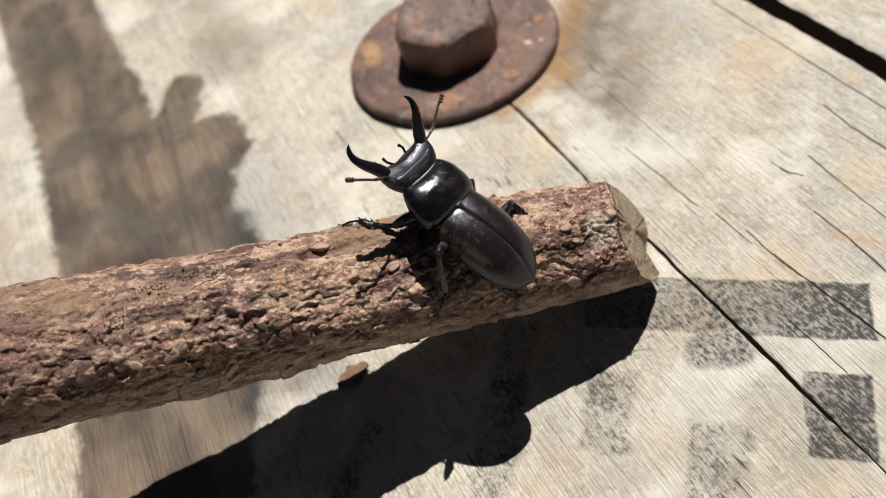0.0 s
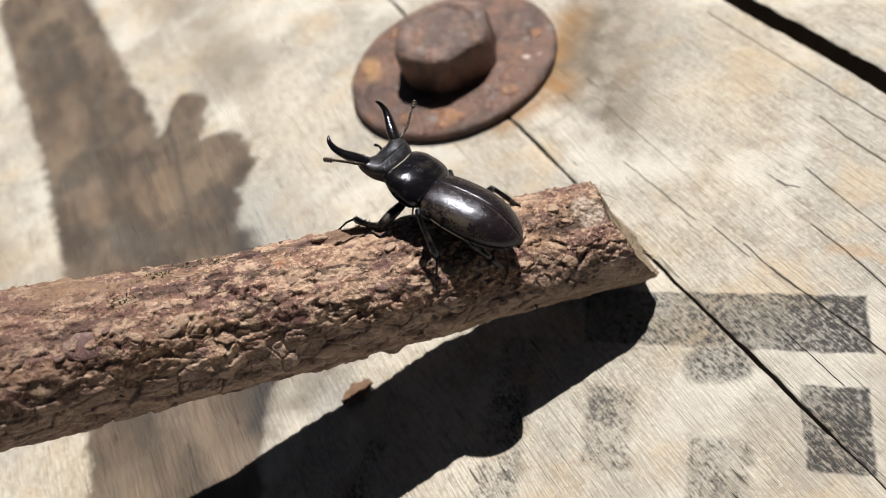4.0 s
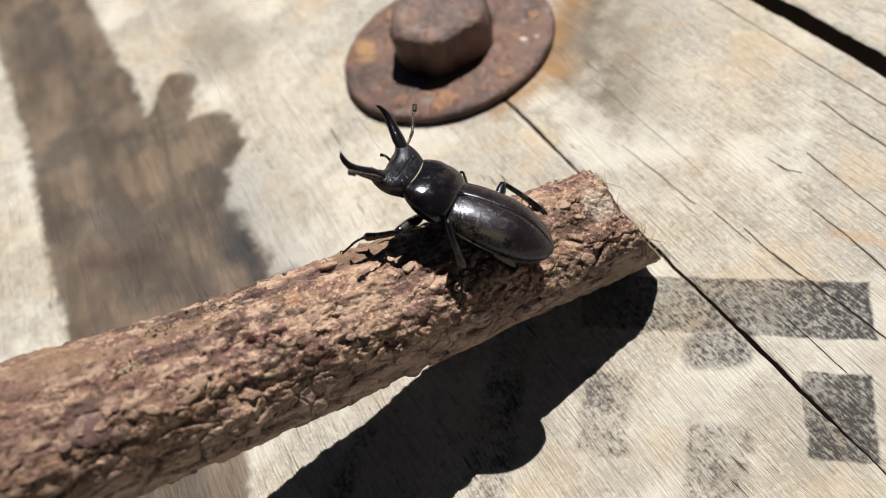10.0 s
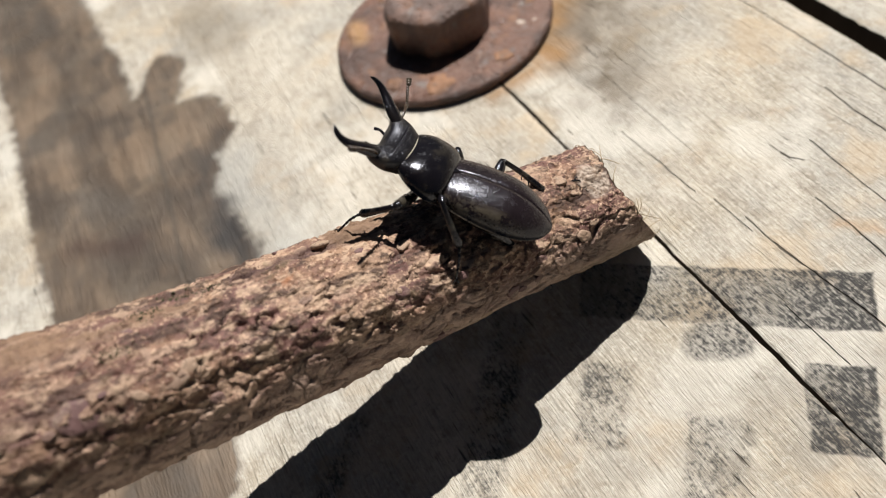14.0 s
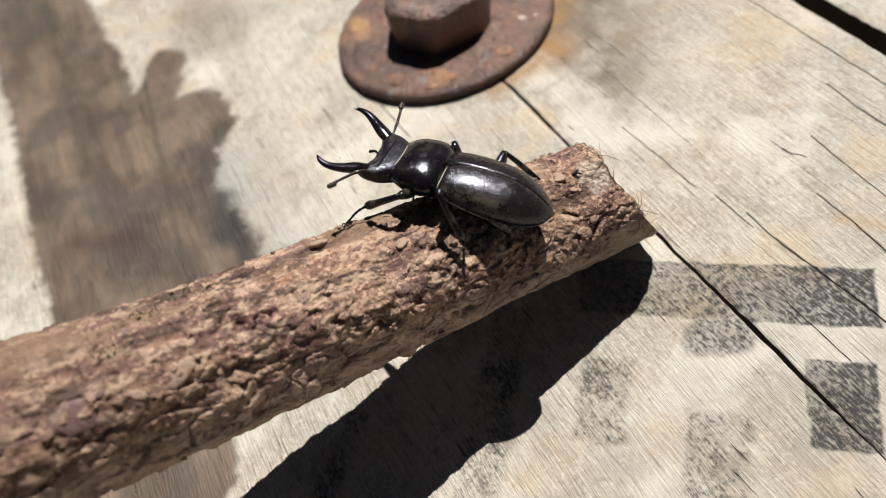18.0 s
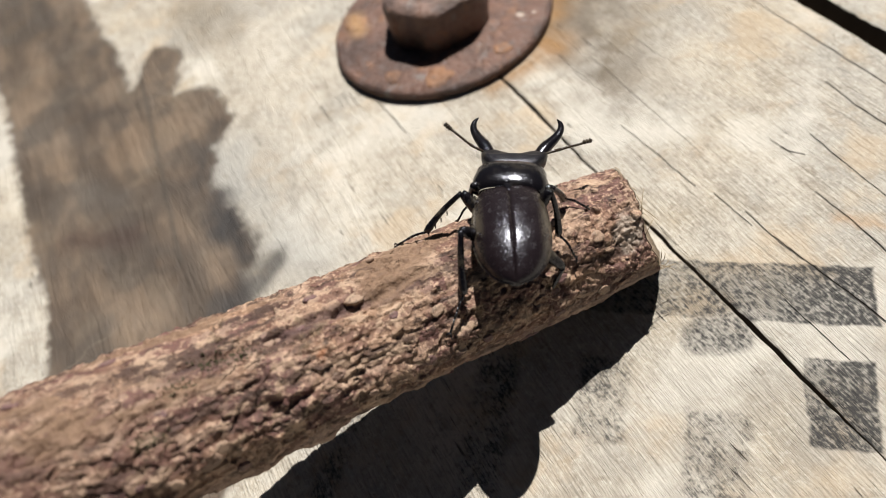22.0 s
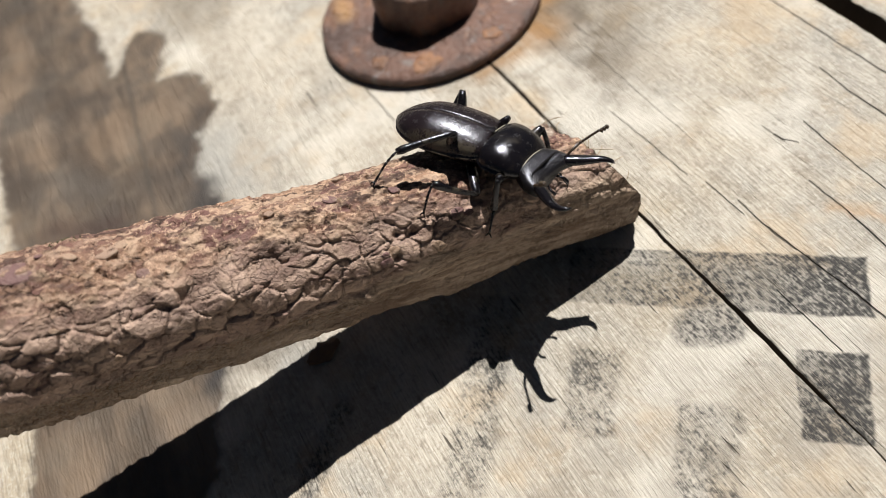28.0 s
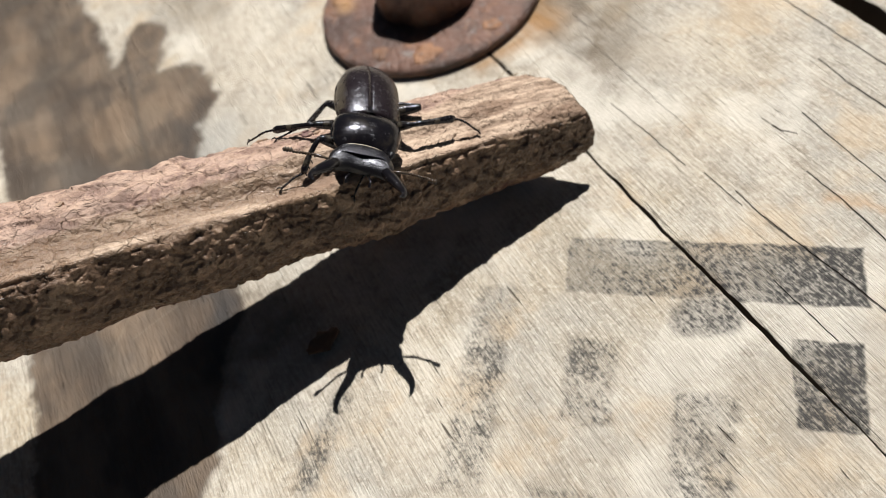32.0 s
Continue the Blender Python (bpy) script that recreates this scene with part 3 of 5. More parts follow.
def spline(points, n):
    """n points on a smooth curve through points (Catmull-Rom)."""
    pts = [Vector(p) for p in points]
    pts = [2 * pts[0] - pts[1], *pts, 2 * pts[-1] - pts[-2]]
    out = []
    for k in range(n):
        q = k / (n - 1) * (len(pts) - 3)
        i = min(int(q), len(pts) - 4)
        f = q - i
        a, b, c, d = pts[i:i + 4]
        out.append(0.5 * (2 * b + (c - a) * f + (2 * a - 5 * b + 4 * c - d) * f * f + (3 * b - a - 3 * c + d) * f ** 3))
    return out


def steps(x, xs, ys):
    return float(np.interp(x, xs, ys))


# ---- thick planks over a crossing layer, and the ground below ----
def plank(parent, v0, v1, u0, u1, thick, wave, seed):
    """One plank between the seams v0 and v1, with worn, slightly wandering edges."""
    nu, nv = 520, 34
    rows = []
    for i in range(nu + 1):
        u = u0 + (u1 - u0) * i / nu
        a = v0 + wave * noise.noise((u * 45, seed, 0)) + wave * 0.6 * noise.noise((u * 230, seed, 1)) + wave * 0.35 * noise.noise((u * 620, seed, 2))
        b = v1 + wave * noise.noise((u * 45, seed, 5)) + wave * 0.6 * noise.noise((u * 230, seed, 6)) + wave * 0.35 * noise.noise((u * 620, seed, 7))
        ring = []
        for j in range(nv + 1):
            k = (1 - math.cos(math.pi * j / nv)) / 2
            v = a + (b - a) * k
            z = 0.00012 * noise.noise((u * 120, v * 260, seed)) - 0.00025 * math.exp(-min(v - a, b - v) / 0.0004)
            ring.append((u * ALONG[0] + v * ACROSS[0], u * ALONG[1] + v * ACROSS[1], z))
        for v in (b, a):
            ring.append((u * ALONG[0] + v * ACROSS[0], u * ALONG[1] + v * ACROSS[1], -thick))
        rows.append(ring)
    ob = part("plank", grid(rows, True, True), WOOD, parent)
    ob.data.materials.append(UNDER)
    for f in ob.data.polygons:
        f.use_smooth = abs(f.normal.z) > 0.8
        # sides and undersides take the dark timber, gap shade put into colour
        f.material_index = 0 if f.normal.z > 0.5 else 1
    return ob


def planking():
    top = empty("planking")
    tagged(top, "weathered pale grey wooden planks with worn black stencil marks", "planks", kind="structure")
    plank(top, -0.165, 0.00045, -0.34, 0.34, 0.028, 0.0004, 1)
    plank(top, 0.00100, 0.0546, -0.34, 0.34, 0.028, 0.0004, 2)
    plank(top, 0.0588, 0.175, -0.34, 0.34, 0.028, 0.0008, 3)
    rows = []
    for i in range(241):
        u = -0.33 + 0.66 * i / 240
        z = -0.0030 - 0.0006 * noise.noise((u * 90, 3, 1)) - 0.0004 * noise.noise((u * 400, 5, 2))
        rows.append([(u * ALONG[0] + v * ACROSS[0], u * ALONG[1] + v * ACROSS[1], z + 0.0002 * noise.noise((u * 600, v * 2000, 4))) for v in np.linspace(-0.0008, 0.0021, 5)])
    bm = grid(rows)
    bmesh.ops.solidify(bm, geom=list(bm.faces), thickness=0.0008)
    part("seam_dirt", bm, DIRT, top, "brown dirt packed in the seam between two planks")
    bm = bmesh.new()
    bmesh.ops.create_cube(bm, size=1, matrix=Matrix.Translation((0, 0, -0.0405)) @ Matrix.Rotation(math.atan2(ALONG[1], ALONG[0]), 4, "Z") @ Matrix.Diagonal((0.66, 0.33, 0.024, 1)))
    part("cross_board", bm, UNDER, top, "timber layer below the planks, coloured dark for the shade in the gaps", smooth=False)
    return top


def ground():
    # Out of view: added to close the place below and to bounce light.
    bm = bmesh.new()
    bmesh.ops.create_grid(bm, x_segments=40, y_segments=40, size=60)
    for v in bm.verts:
        v.co.z = -0.0530 - 0.03 * abs(noise.noise(v.co * 0.3)) * min(1.0, v.co.xy.length / 3)
    return tagged(part("ground", bm, EARTH), "unseen earth-coloured ground added under and around the planks", "ground", kind="structure")


planking()
ground()


# ---- bolt and washer ----
WASHER_THICK = 0.0026


def washer():
    n, rows = 96, []
    prof = ((0.0085, 0.0), (0.0085, WASHER_THICK), (0.0130, WASHER_THICK + 0.0001), (0.0200, WASHER_THICK), (0.0238, WASHER_THICK - 0.0001), (0.0247, WASHER_THICK - 0.0004), (0.0250, WASHER_THICK - 0.0012), (0.0249, 0.0006), (0.0243, 0.0))
    for k in range(n):
        a = k / n * math.tau
        w = 1 + 0.010 * noise.noise((math.cos(a) * 2, math.sin(a) * 2, 3)) + 0.006 * noise.noise((math.cos(a) * 9, math.sin(a) * 9, 5))
        rows.append([(r * (w if r > 0.01 else 1) * math.cos(a), r * (w if r > 0.01 else 1) * math.sin(a), z + (0.00015 * noise.noise((r * 300 * math.cos(a), r * 300 * math.sin(a), 1)) if z > 0.002 else 0)) for r, z in prof])
    rows.append(rows[0])
    bm = grid([list(r) + [r[0]] for r in rows])
    bmesh.ops.remove_doubles(bm, verts=bm.verts, dist=1e-6)
    bmesh.ops.recalc_face_normals(bm, faces=bm.faces)
    ob = empty("washer")
    ob.location = (-0.0005, 0.0005, 0)
    tagged(ob, "large round rusty brown steel washer lying on the planks", "washer")
    part("disc", bm, RUST, ob)
    for cx, cy, r, seed in ((-0.0200, -0.0015, 0.0027, 1), (0.0045, -0.0205, 0.0030, 2), (-0.0060, -0.0195, 0.0019, 3), (0.0165, -0.0125, 0.0020, 4), (-0.0165, 0.0110, 0.0024, 5), (0.0195, 0.0060, 0.0018, 6)):
        rows = []
        for f, z in ((1.0, -0.0002), (0.93, 0.00010), (0.55, 0.00020), (0.05, 0.00018)):
            rows.append([(cx + r * f * (1 + 0.45 * noise.noise((math.cos(a) * 1.6, math.sin(a) * 1.6, seed))) * math.cos(a), cy + r * f * (1 + 0.45 * noise.noise((math.cos(a) * 1.6, math.sin(a) * 1.6, seed))) * math.sin(a), WASHER_THICK + z) for a in (k / 28 * math.tau for k in range(28))])
        part("rust_scab", grid(rows, True, True), SCAB, ob, "thin orange-brown scab of rust")
    return ob


def bolt(cx, cy, turn):
    """A hexagonal head with rounded corners and a chamfered, slightly domed top."""
    ob = empty("bolt")
    ob.location = (cx, cy, WASHER_THICK)
    tagged(ob, "rusty brown steel bolt with a worn hexagonal head on the washer", "bolt")
    n, flat, high = 120, 0.0108, 0.0100
    prof = ((1.0, 0.0), (1.0, high * 0.76), (0.992, high * 0.84), (0.965, high * 0.91), (0.90, high * 0.955), (0.84, high * 0.985), (0.76, high), (0.70, high * 0.985), (0.65, high * 0.945), (0.60, high * 0.94), (0.55, high * 0.965), (0.40, high * 0.975), (0.2, high * 0.98), (0.02, high * 0.985))
    rows = []
    for f, z in prof:
        ring = []
        for k in range(n):
            a = k / n * math.tau
            e = ((a + math.pi / 6) % (math.pi / 3)) - math.pi / 6
            hexa = min(flat / math.cos(e), flat * 1.075)
            r = f * (hexa if f > 0.93 else hexa * 0.35 + flat * 0.66)
            r *= 1 + 0.012 * noise.noise((math.cos(a) * 3, math.sin(a) * 3, z * 400))
            ring.append((r * math.cos(a + turn), r * math.sin(a + turn), z + 0.0001 * noise.noise((r * 500 * math.cos(a), r * 500 * math.sin(a), 2))))
        rows.append(ring)
    part("bolt_head", grid(rows, True, True), PALE_RUST, ob, "rusty head, coloured paler and greyer for its sunlit top")
    bm = bmesh.new()
    bmesh.ops.create_cone(bm, cap_ends=True, segments=32, radius1=0.0080, radius2=0.0080, depth=0.05, matrix=Matrix.Translation((0, 0, -0.0252)))
    part("shank", bm, RUST, ob)
    return ob


washer()
bolt(0.0001, -0.0008, radians(12))


# ---- the twig: its own x runs from the cut end towards the far end ----
def twig_radius(s, th):
    """Radius of the twig without its bark relief at s along it and th round it."""
    r = 0.0089 * (1 + 1.63 * s)
    d = abs((th - 3.06 + math.pi) % math.tau - math.pi)
    g = (th - 2.84 + math.pi) % math.tau - math.pi
    groove = (0.00055 + 0.0003 * math.sin(s * 150)) * math.exp(-(g / 0.15) ** 2) * min(1.0, max(0.15, (s - 0.018) / 0.02))
    e = abs((th + 2.48 + math.pi) % math.tau - math.pi)
    swell = (0.0019 + 0.0004 * math.sin(s * 260)) * min(1.0, max(0.0, (s - 0.008) / 0.02)) * max(0.0, 1 - (e / 0.85) ** 2)
    return r + 0.0019 * max(0.0, 1 - d / 0.50) ** 1.4 * (1 + 0.12 * math.sin(s * 330)) + swell - groove - 0.0003


def twig_end(th):
    """Where the slanting cut ends the bark at th round the twig."""
    return steps((th + math.pi) % math.tau - math.pi, (-math.pi, -2.8, -2.5, -2.0, -1.35, -0.77, -0.4, 0.0, 0.3, 0.6, 1.0, 1.3, 1.6, 1.9, 2.3, 2.6, 2.85, math.pi), (-0.0058, -0.0070, -0.0068, -0.0038, 0.0014, 0.0041, 0.0051, 0.0058, 0.0061, 0.0060, 0.0047, 0.0034, 0.0010, -0.0011, -0.0041, -0.0041, -0.0044, -0.0058))


def hashed(i, j, k, seed):
    h = (i * 374761393 + j * 668265263 + k * 2147483647 + seed * 1274126177) & 0xFFFFFFFF
    h = ((h ^ (h >> 13)) * 1274126177) & 0xFFFFFFFF
    return ((h ^ (h >> 16)) & 0xFFFF) / 65535.0


def value_noise(p, seed):
    i = np.floor(p).astype(np.int64)
    f = p - i
    f = f * f * (3 - 2 * f)
    out = 0
    for a in (0, 1):
        for b in (0, 1):
            for c in (0, 1):
                w = (f[:, 0] if a else 1 - f[:, 0]) * (f[:, 1] if b else 1 - f[:, 1]) * (f[:, 2] if c else 1 - f[:, 2])
                out = out + w * hashed(i[:, 0] + a, i[:, 1] + b, i[:, 2] + c, seed)
    return out


def cells(p, seed):
    """Distances to the nearest and second nearest of scattered points, the nearest one's random value and its tilt at p."""
    i = np.floor(p).astype(np.int64)
    d1, d2, tone, tilt = np.full(len(p), 9.0), np.full(len(p), 9.0), np.zeros(len(p)), np.zeros(len(p))
    for a in (-1, 0, 1):
        for b in (-1, 0, 1):
            for c in (-1, 0, 1):
                q = i + (a, b, c)
                at = np.stack([q[:, k] + hashed(q[:, 0], q[:, 1], q[:, 2], seed + k) for k in range(3)], 1)
                lean = np.stack([hashed(q[:, 0], q[:, 1], q[:, 2], seed + 20 + k) - 0.5 for k in range(3)], 1)
                d = np.linalg.norm(at - p, axis=1)
                near = d < d1
                d2 = np.where(near, d1, np.minimum(d2, d))
                tone = np.where(near, hashed(q[:, 0], q[:, 1], q[:, 2], seed + 7), tone)
                tilt = np.where(near, ((p - at) * lean).sum(1), tilt)
                d1 = np.where(near, d, d1)
    return d1, d2, tone, tilt


TWIG_LONG = 0.19


def bark_mesh():
    ns, nt = 940, 340
    th = np.arange(nt) / nt * math.tau - math.pi
    ends = np.array([twig_end(a) for a in th])
    k = np.linspace(0, 1, ns) ** 1.25
    s = ends[None, :] + k[:, None] * (TWIG_LONG - ends[None, :])
    base = np.array([[twig_radius(a, b) for a, b in zip(row, th)] for row in s])
    x, y, z = s.ravel(), (base * np.sin(th)).ravel(), (base * np.cos(th)).ravel()
    p = np.stack([x, y, z], 1)
    warp = np.stack([value_noise(p * 300 + q, 40 + q) for q in range(3)], 1) - 0.5
    fine = np.stack([value_noise(p * 1000 + q, 60 + q) for q in range(3)], 1) - 0.5
    some = np.clip((value_noise(p * np.array([90, 200, 200]), 31) - 0.36) / 0.22, 0, 1)
    d1, d2, tone, tilt = cells((p + warp * 0.0024 + fine * 0.0010) * np.array([210, 330, 330]), 11)
    flakes = (tone - 0.5) * 0.00034 + tilt * 0.00062 - 0.00016 * np.exp(-((d2 - d1) / 0.06) ** 2)
    e1, e2, tone2, tilt2 = cells((p + warp * 0.0010 + fine * 0.0007) * np.array([520, 760, 760]), 23)
    scales = (tone2 - 0.5) * 0.00028 + tilt2 * 0.00062 - 0.00014 * np.exp(-((e2 - e1) / 0.09) ** 2)
    g1, g2, tone3, tilt3 = cells((p + warp * 0.0014 + fine * 0.0004) * np.array([270, 430, 430]), 51)
    plates = (tone3 - 0.5) * 0.00042 + tilt3 * 0.00060 - 0.00034 * np.exp(-((g2 - g1) / 0.055) ** 2)
    crumbs = np.abs(value_noise(p * np.array([420, 640, 640]), 71) - 0.5) + 0.6 * np.abs(value_noise(p * np.array([950, 1400, 1400]), 72) - 0.5)
    scales = scales + 0.00014 - crumbs * 0.00062
    flaky = flakes * some * 0.7 + scales * (1.25 - 0.35 * some)
    lumps = (value_noise(p * np.array([120, 190, 190]), 3) - 0.5) * 0.0006 + (value_noise(p * np.array([45, 260, 260]), 5) - 0.5) * 0.0011
    grit = (value_noise(p * 1500, 9) - 0.5) * 0.00016 + (value_noise(p * 700, 8) - 0.5) * 0.00022
    ang = np.arctan2(y, z)
    bare = np.clip((ang - np.minimum(1.35 + 22 * x, 2.48)) / 0.25, 0, 1)
    thin = np.clip((ang - 1.1) / 0.4, 0, 1) * (1 - bare)
    wet = np.clip((ang - 3.04) / 0.08, 0, 1) + (ang < -2.2)
    sound = np.clip((value_noise(p * np.array([55, 260, 260]), 77) - 0.54) / 0.1, 0, 1) * np.clip((0.25 - np.abs(ang + 0.55)) / 0.3 + 1, 0, 1) * np.clip((x - 0.03) / 0.02, 0, 1)
    fibres = (value_noise(p * np.array([260, 300, 300]), 17) - 0.5) * 0.0005 + (value_noise(p * np.array([110, 1100, 1100]), 6) - 0.5) * 0.0005 + (value_noise(p * np.array([60, 420, 420]), 16) - 0.5) * 0.0005
    pocks = -0.00032 * np.clip((value_noise(p * np.array([330, 480, 480]), 91) - 0.55) / 0.2, 0, 1)
    relief = lumps * (1 - 0.5 * wet) + grit + flaky * (1 - np.maximum(0.55 * bare, 0.85 * sound)) * (1 - 0.8 * thin) + plates * thin + bare * (fibres + wet * pocks)
    pits = np.zeros(len(p))
    for c, a, r, deep in ((0.0332, 1.70, 0.0009, 0.0013), (0.0355, 1.66, 0.0006, 0.0010), (0.046, 1.2, 0.0010, 0.0011), (0.062, 0.55, 0.0012, 0.0010), (0.052, 0.9, 0.0007, 0.0008), (0.036, 2.0, 0.0007, 0.0009)):
        far = np.hypot(x - c, ((ang - a + math.pi) % math.tau - math.pi) * 0.009)
        pits -= deep * np.exp(-(far / r) ** 2)
    for c, a, r, tall in ((0.0411, 2.53, 0.0012, 0.0012), (0.0654, 1.44, 0.0022, 0.0010), (0.0757, 0.83, 0.0030, 0.0010), (0.057, 1.70, 0.0018, 0.0009), (0.0111, 0.86, 0.0015, 0.0008)):
        far = np.hypot(x - c, ((ang - a + math.pi) % math.tau - math.pi) * 0.009)
        pits += tall * np.exp(-(far / r) ** 2) * (1 - 0.6 * np.exp(-(far / (r * 0.45)) ** 2))
    pits -= 0.0006 * np.exp(-((ang + 0.31 + 0.15 * warp[:, 0]) / 0.07) ** 2) * np.clip((0.020 - np.abs(x - 0.056)) / 0.006, 0, 1)
    r = base.ravel() + relief + pits
    tt = np.tile(th, ns)
    verts = np.stack([x, r * np.sin(tt), r * np.cos(tt)], 1)
    me = bpy.data.meshes.new("bark")
    idx = np.arange(ns * nt).reshape(ns, nt)
    a, b = idx[:-1], idx[1:]
    faces = np.stack([a, np.roll(a, -1, 1), np.roll(b, -1, 1), b], -1).reshape(-1, 4)
    me.from_pydata(verts.tolist(), [], faces.tolist())
    me.polygons.foreach_set("use_smooth", [True] * len(me.polygons))
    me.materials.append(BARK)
    return me, verts.reshape(ns, nt, 3)


def twig():
    ob = empty("twig")
    tagged(ob, "rough brown bark-covered stick with a cut end resting on the planks", "stick")
    me, v = bark_mesh()
    bark = new("bark", me)
    bark.parent = ob
    for name, ring, way in (("cut_end", v[0], 1), ("broken_end", v[-1], -1)):
        mid = ring.mean(0)
        rows = []
        for k in range(12):
            f = 1 - k / 12
            rows.append([tuple(mid + (p - mid) * f + np.array([(-0.0004 * (1 - f) + (0.0005 * (value_noise((p * f * 900)[None], 4)[0] - 0.5) if k else -0.0001)) * way, 0, 0])) for p in ring])
        bm = grid(rows, True)
        bm.faces.new([w for w in list(bm.verts)[-len(ring):]])
        bmesh.ops.recalc_face_normals(bm, faces=bm.faces)
        part(name, bm, CUT, ob, "pale tan cut wood")
    rng = random.Random(5)
    for k in range(60):
        s, th = rng.uniform(0.012, 0.100), rng.uniform(-1.6, 2.2)
        bark_scale(ob, v, s, th, rng.uniform(0.0004, 0.0010), rng)
    for s, th, size in ((0.0806, 0.76, 0.0021), (0.0705, 0.79, 0.0012), (0.0860, 1.15, 0.0015), (0.0489, 1.55, 0.0009)):
        bark_scale(ob, v, s, th, size, rng)
    moss(ob, v, rng)
    for k in range(12):
        fibre(ob, v, rng.uniform(-0.7, 2.3), rng, rng.uniform(0.0015, 0.0038), 0.1)
    for th in (1.15, 1.30, 1.52):
        fibre(ob, v, th, rng, rng.uniform(0.0025, 0.0045), 1.0)
    return ob


def surface(v, s, th):
    """Point of the bark nearest to s along the twig and th round it."""
    j = int(round((th + math.pi) / math.tau * v.shape[1])) % v.shape[1]
    return Vector(v[int(np.argmin(np.abs(v[:, j, 0] - s))), j])


def bark_scale(parent, v, s, th, size, rng):
    """One loose, curled scale of bark, lifted at one edge."""
    out = Vector((0, math.sin(th), math.cos(th)))
    turn, lift, seed = rng.uniform(-0.5, 0.5), rng.uniform(0.15, 0.45), rng.uniform(0, 50)
    along = (Vector((1, 0, 0)) * math.cos(turn) + Vector((1, 0, 0)).cross(out) * math.sin(turn)).normalized()
    across = out.cross(along)
    rows = []
    for f in (1.0, 0.9, 0.55, 0.1):
        ring = []
        for k in range(14):
            a = k / 14 * math.tau
            r = size * f * (1 + 0.35 * noise.noise((math.cos(a) * 1.5, math.sin(a) * 1.5, seed)))
            px, py = r * 1.25 * math.cos(a), r * 0.8 * math.sin(a)
            ring.append(along * px + across * py + out * (0.00003 + lift * 0.22 * py - px * px * 25 - py * py * 60 + (0.00010 if f < 0.95 else 0) + 0.00010 * noise.noise((px * 1500, py * 1500, seed))))
        rows.append(ring)
    low = [[q - out * 0.0004 for q in rows[0]]]
    ob = part("bark_scale", grid(low + rows, True, True), SCALE, parent)
    ob.location = surface(v, s, th)
    return ob


def moss(parent, v, rng):
    """Low dark green tufts in the furrows."""
    bm = bmesh.new()
    for s0, th0, n in MOSS:
        for k in range(n):
            p = surface(v, s0 + rng.gauss(0, 0.0011), th0 + rng.gauss(0, 0.07))
            way = Vector((rng.uniform(-0.7, 0.7), p.y * 100 + rng.uniform(-0.6, 0.6), p.z * 100 + rng.uniform(-0.6, 0.6))).normalized()
            tall = rng.uniform(0.0001, 0.0003)
            join(bm, tube([p - way * 0.0002, p + way * tall * 0.6, p + way * tall], [0.00010, 0.00008, 0.00002], 5))
    return part("moss", bm, MOSS_GREEN, parent, "tiny dark green tufts of moss")


def fibre(parent, v, th, rng, length, free):
    """A thin fibre torn loose at the cut rim: free 0 lies along the rim, 1 stands off it."""
    j = int(round((th + math.pi) / math.tau * v.shape[1])) % v.shape[1]
    p = Vector(v[0, j])
    out = Vector((0, math.sin(th), math.cos(th)))
    way = (Vector((1, 0, 0)).cross(out) * rng.choice((-1, 1)) * (1 - 0.6 * free) + Vector((-1, 0, 0)) * (0.25 + 0.5 * free) + out * rng.uniform(0, 0.5)).normalized()
    sag = Vector((rng.uniform(-1, 1), rng.uniform(-1, 1), rng.uniform(-1, 1))) * 0.3 - out * (1 - free) * 0.5
    pts = spline([p, p + way * length * 0.35, p + way * length * 0.7 + sag * length * 0.35, p + (way + sag * 0.8) * length], 9)
    return part("fibre", tube(pts, [0.00006] * 7 + [0.00004, 0.00001], 5), STRAW, parent, "thin straw-coloured wood fibre")


MOSS = ((0.0634, -0.26, 60), (0.0670, -0.34, 50), (0.0707, -0.17, 50), (0.0751, 0.22, 40))
SCALE, STRAW, MOSS_GREEN = scale_bark(), plain("straw_fibre", (0.50, 0.39, 0.25), 0.7), plain("moss_green", (0.075, 0.080, 0.030), 0.9)


TWIG = twig()


# ---- the beetle: its own x points forward, its origin lies where shield and wing cases meet ----
def mm(*p):
    return tuple(c * 0.001 for c in p)


def loft(sections, n=28, power=2.3):
    """Rings of rounded section from rows of (x, half width, top z, lowest z, z of the widest line), in millimetres."""
    rows = []
    for x, w, top, low, mid in sections:
        ring = []
        for k in range(n):
            a = k / n * math.tau
            c, s = math.cos(a), math.sin(a)
            yy = w * math.copysign(abs(c) ** (2 / power), c)
            zz = mid + ((top - mid) if s > 0 else (mid - low)) * math.copysign(abs(s) ** (2 / power), s)
            ring.append(mm(x, yy, zz))
        rows.append(ring)
    return grid(rows, True, True)


def dense(rows, n):
    """Sections smoothly filled in."""
    a = np.array(rows)
    pts = [tuple(spline([Vector((i, r[c], 0)) for i, r in enumerate(a)], n)[k].y for c in range(a.shape[1])) for k in range(n)]
    return pts


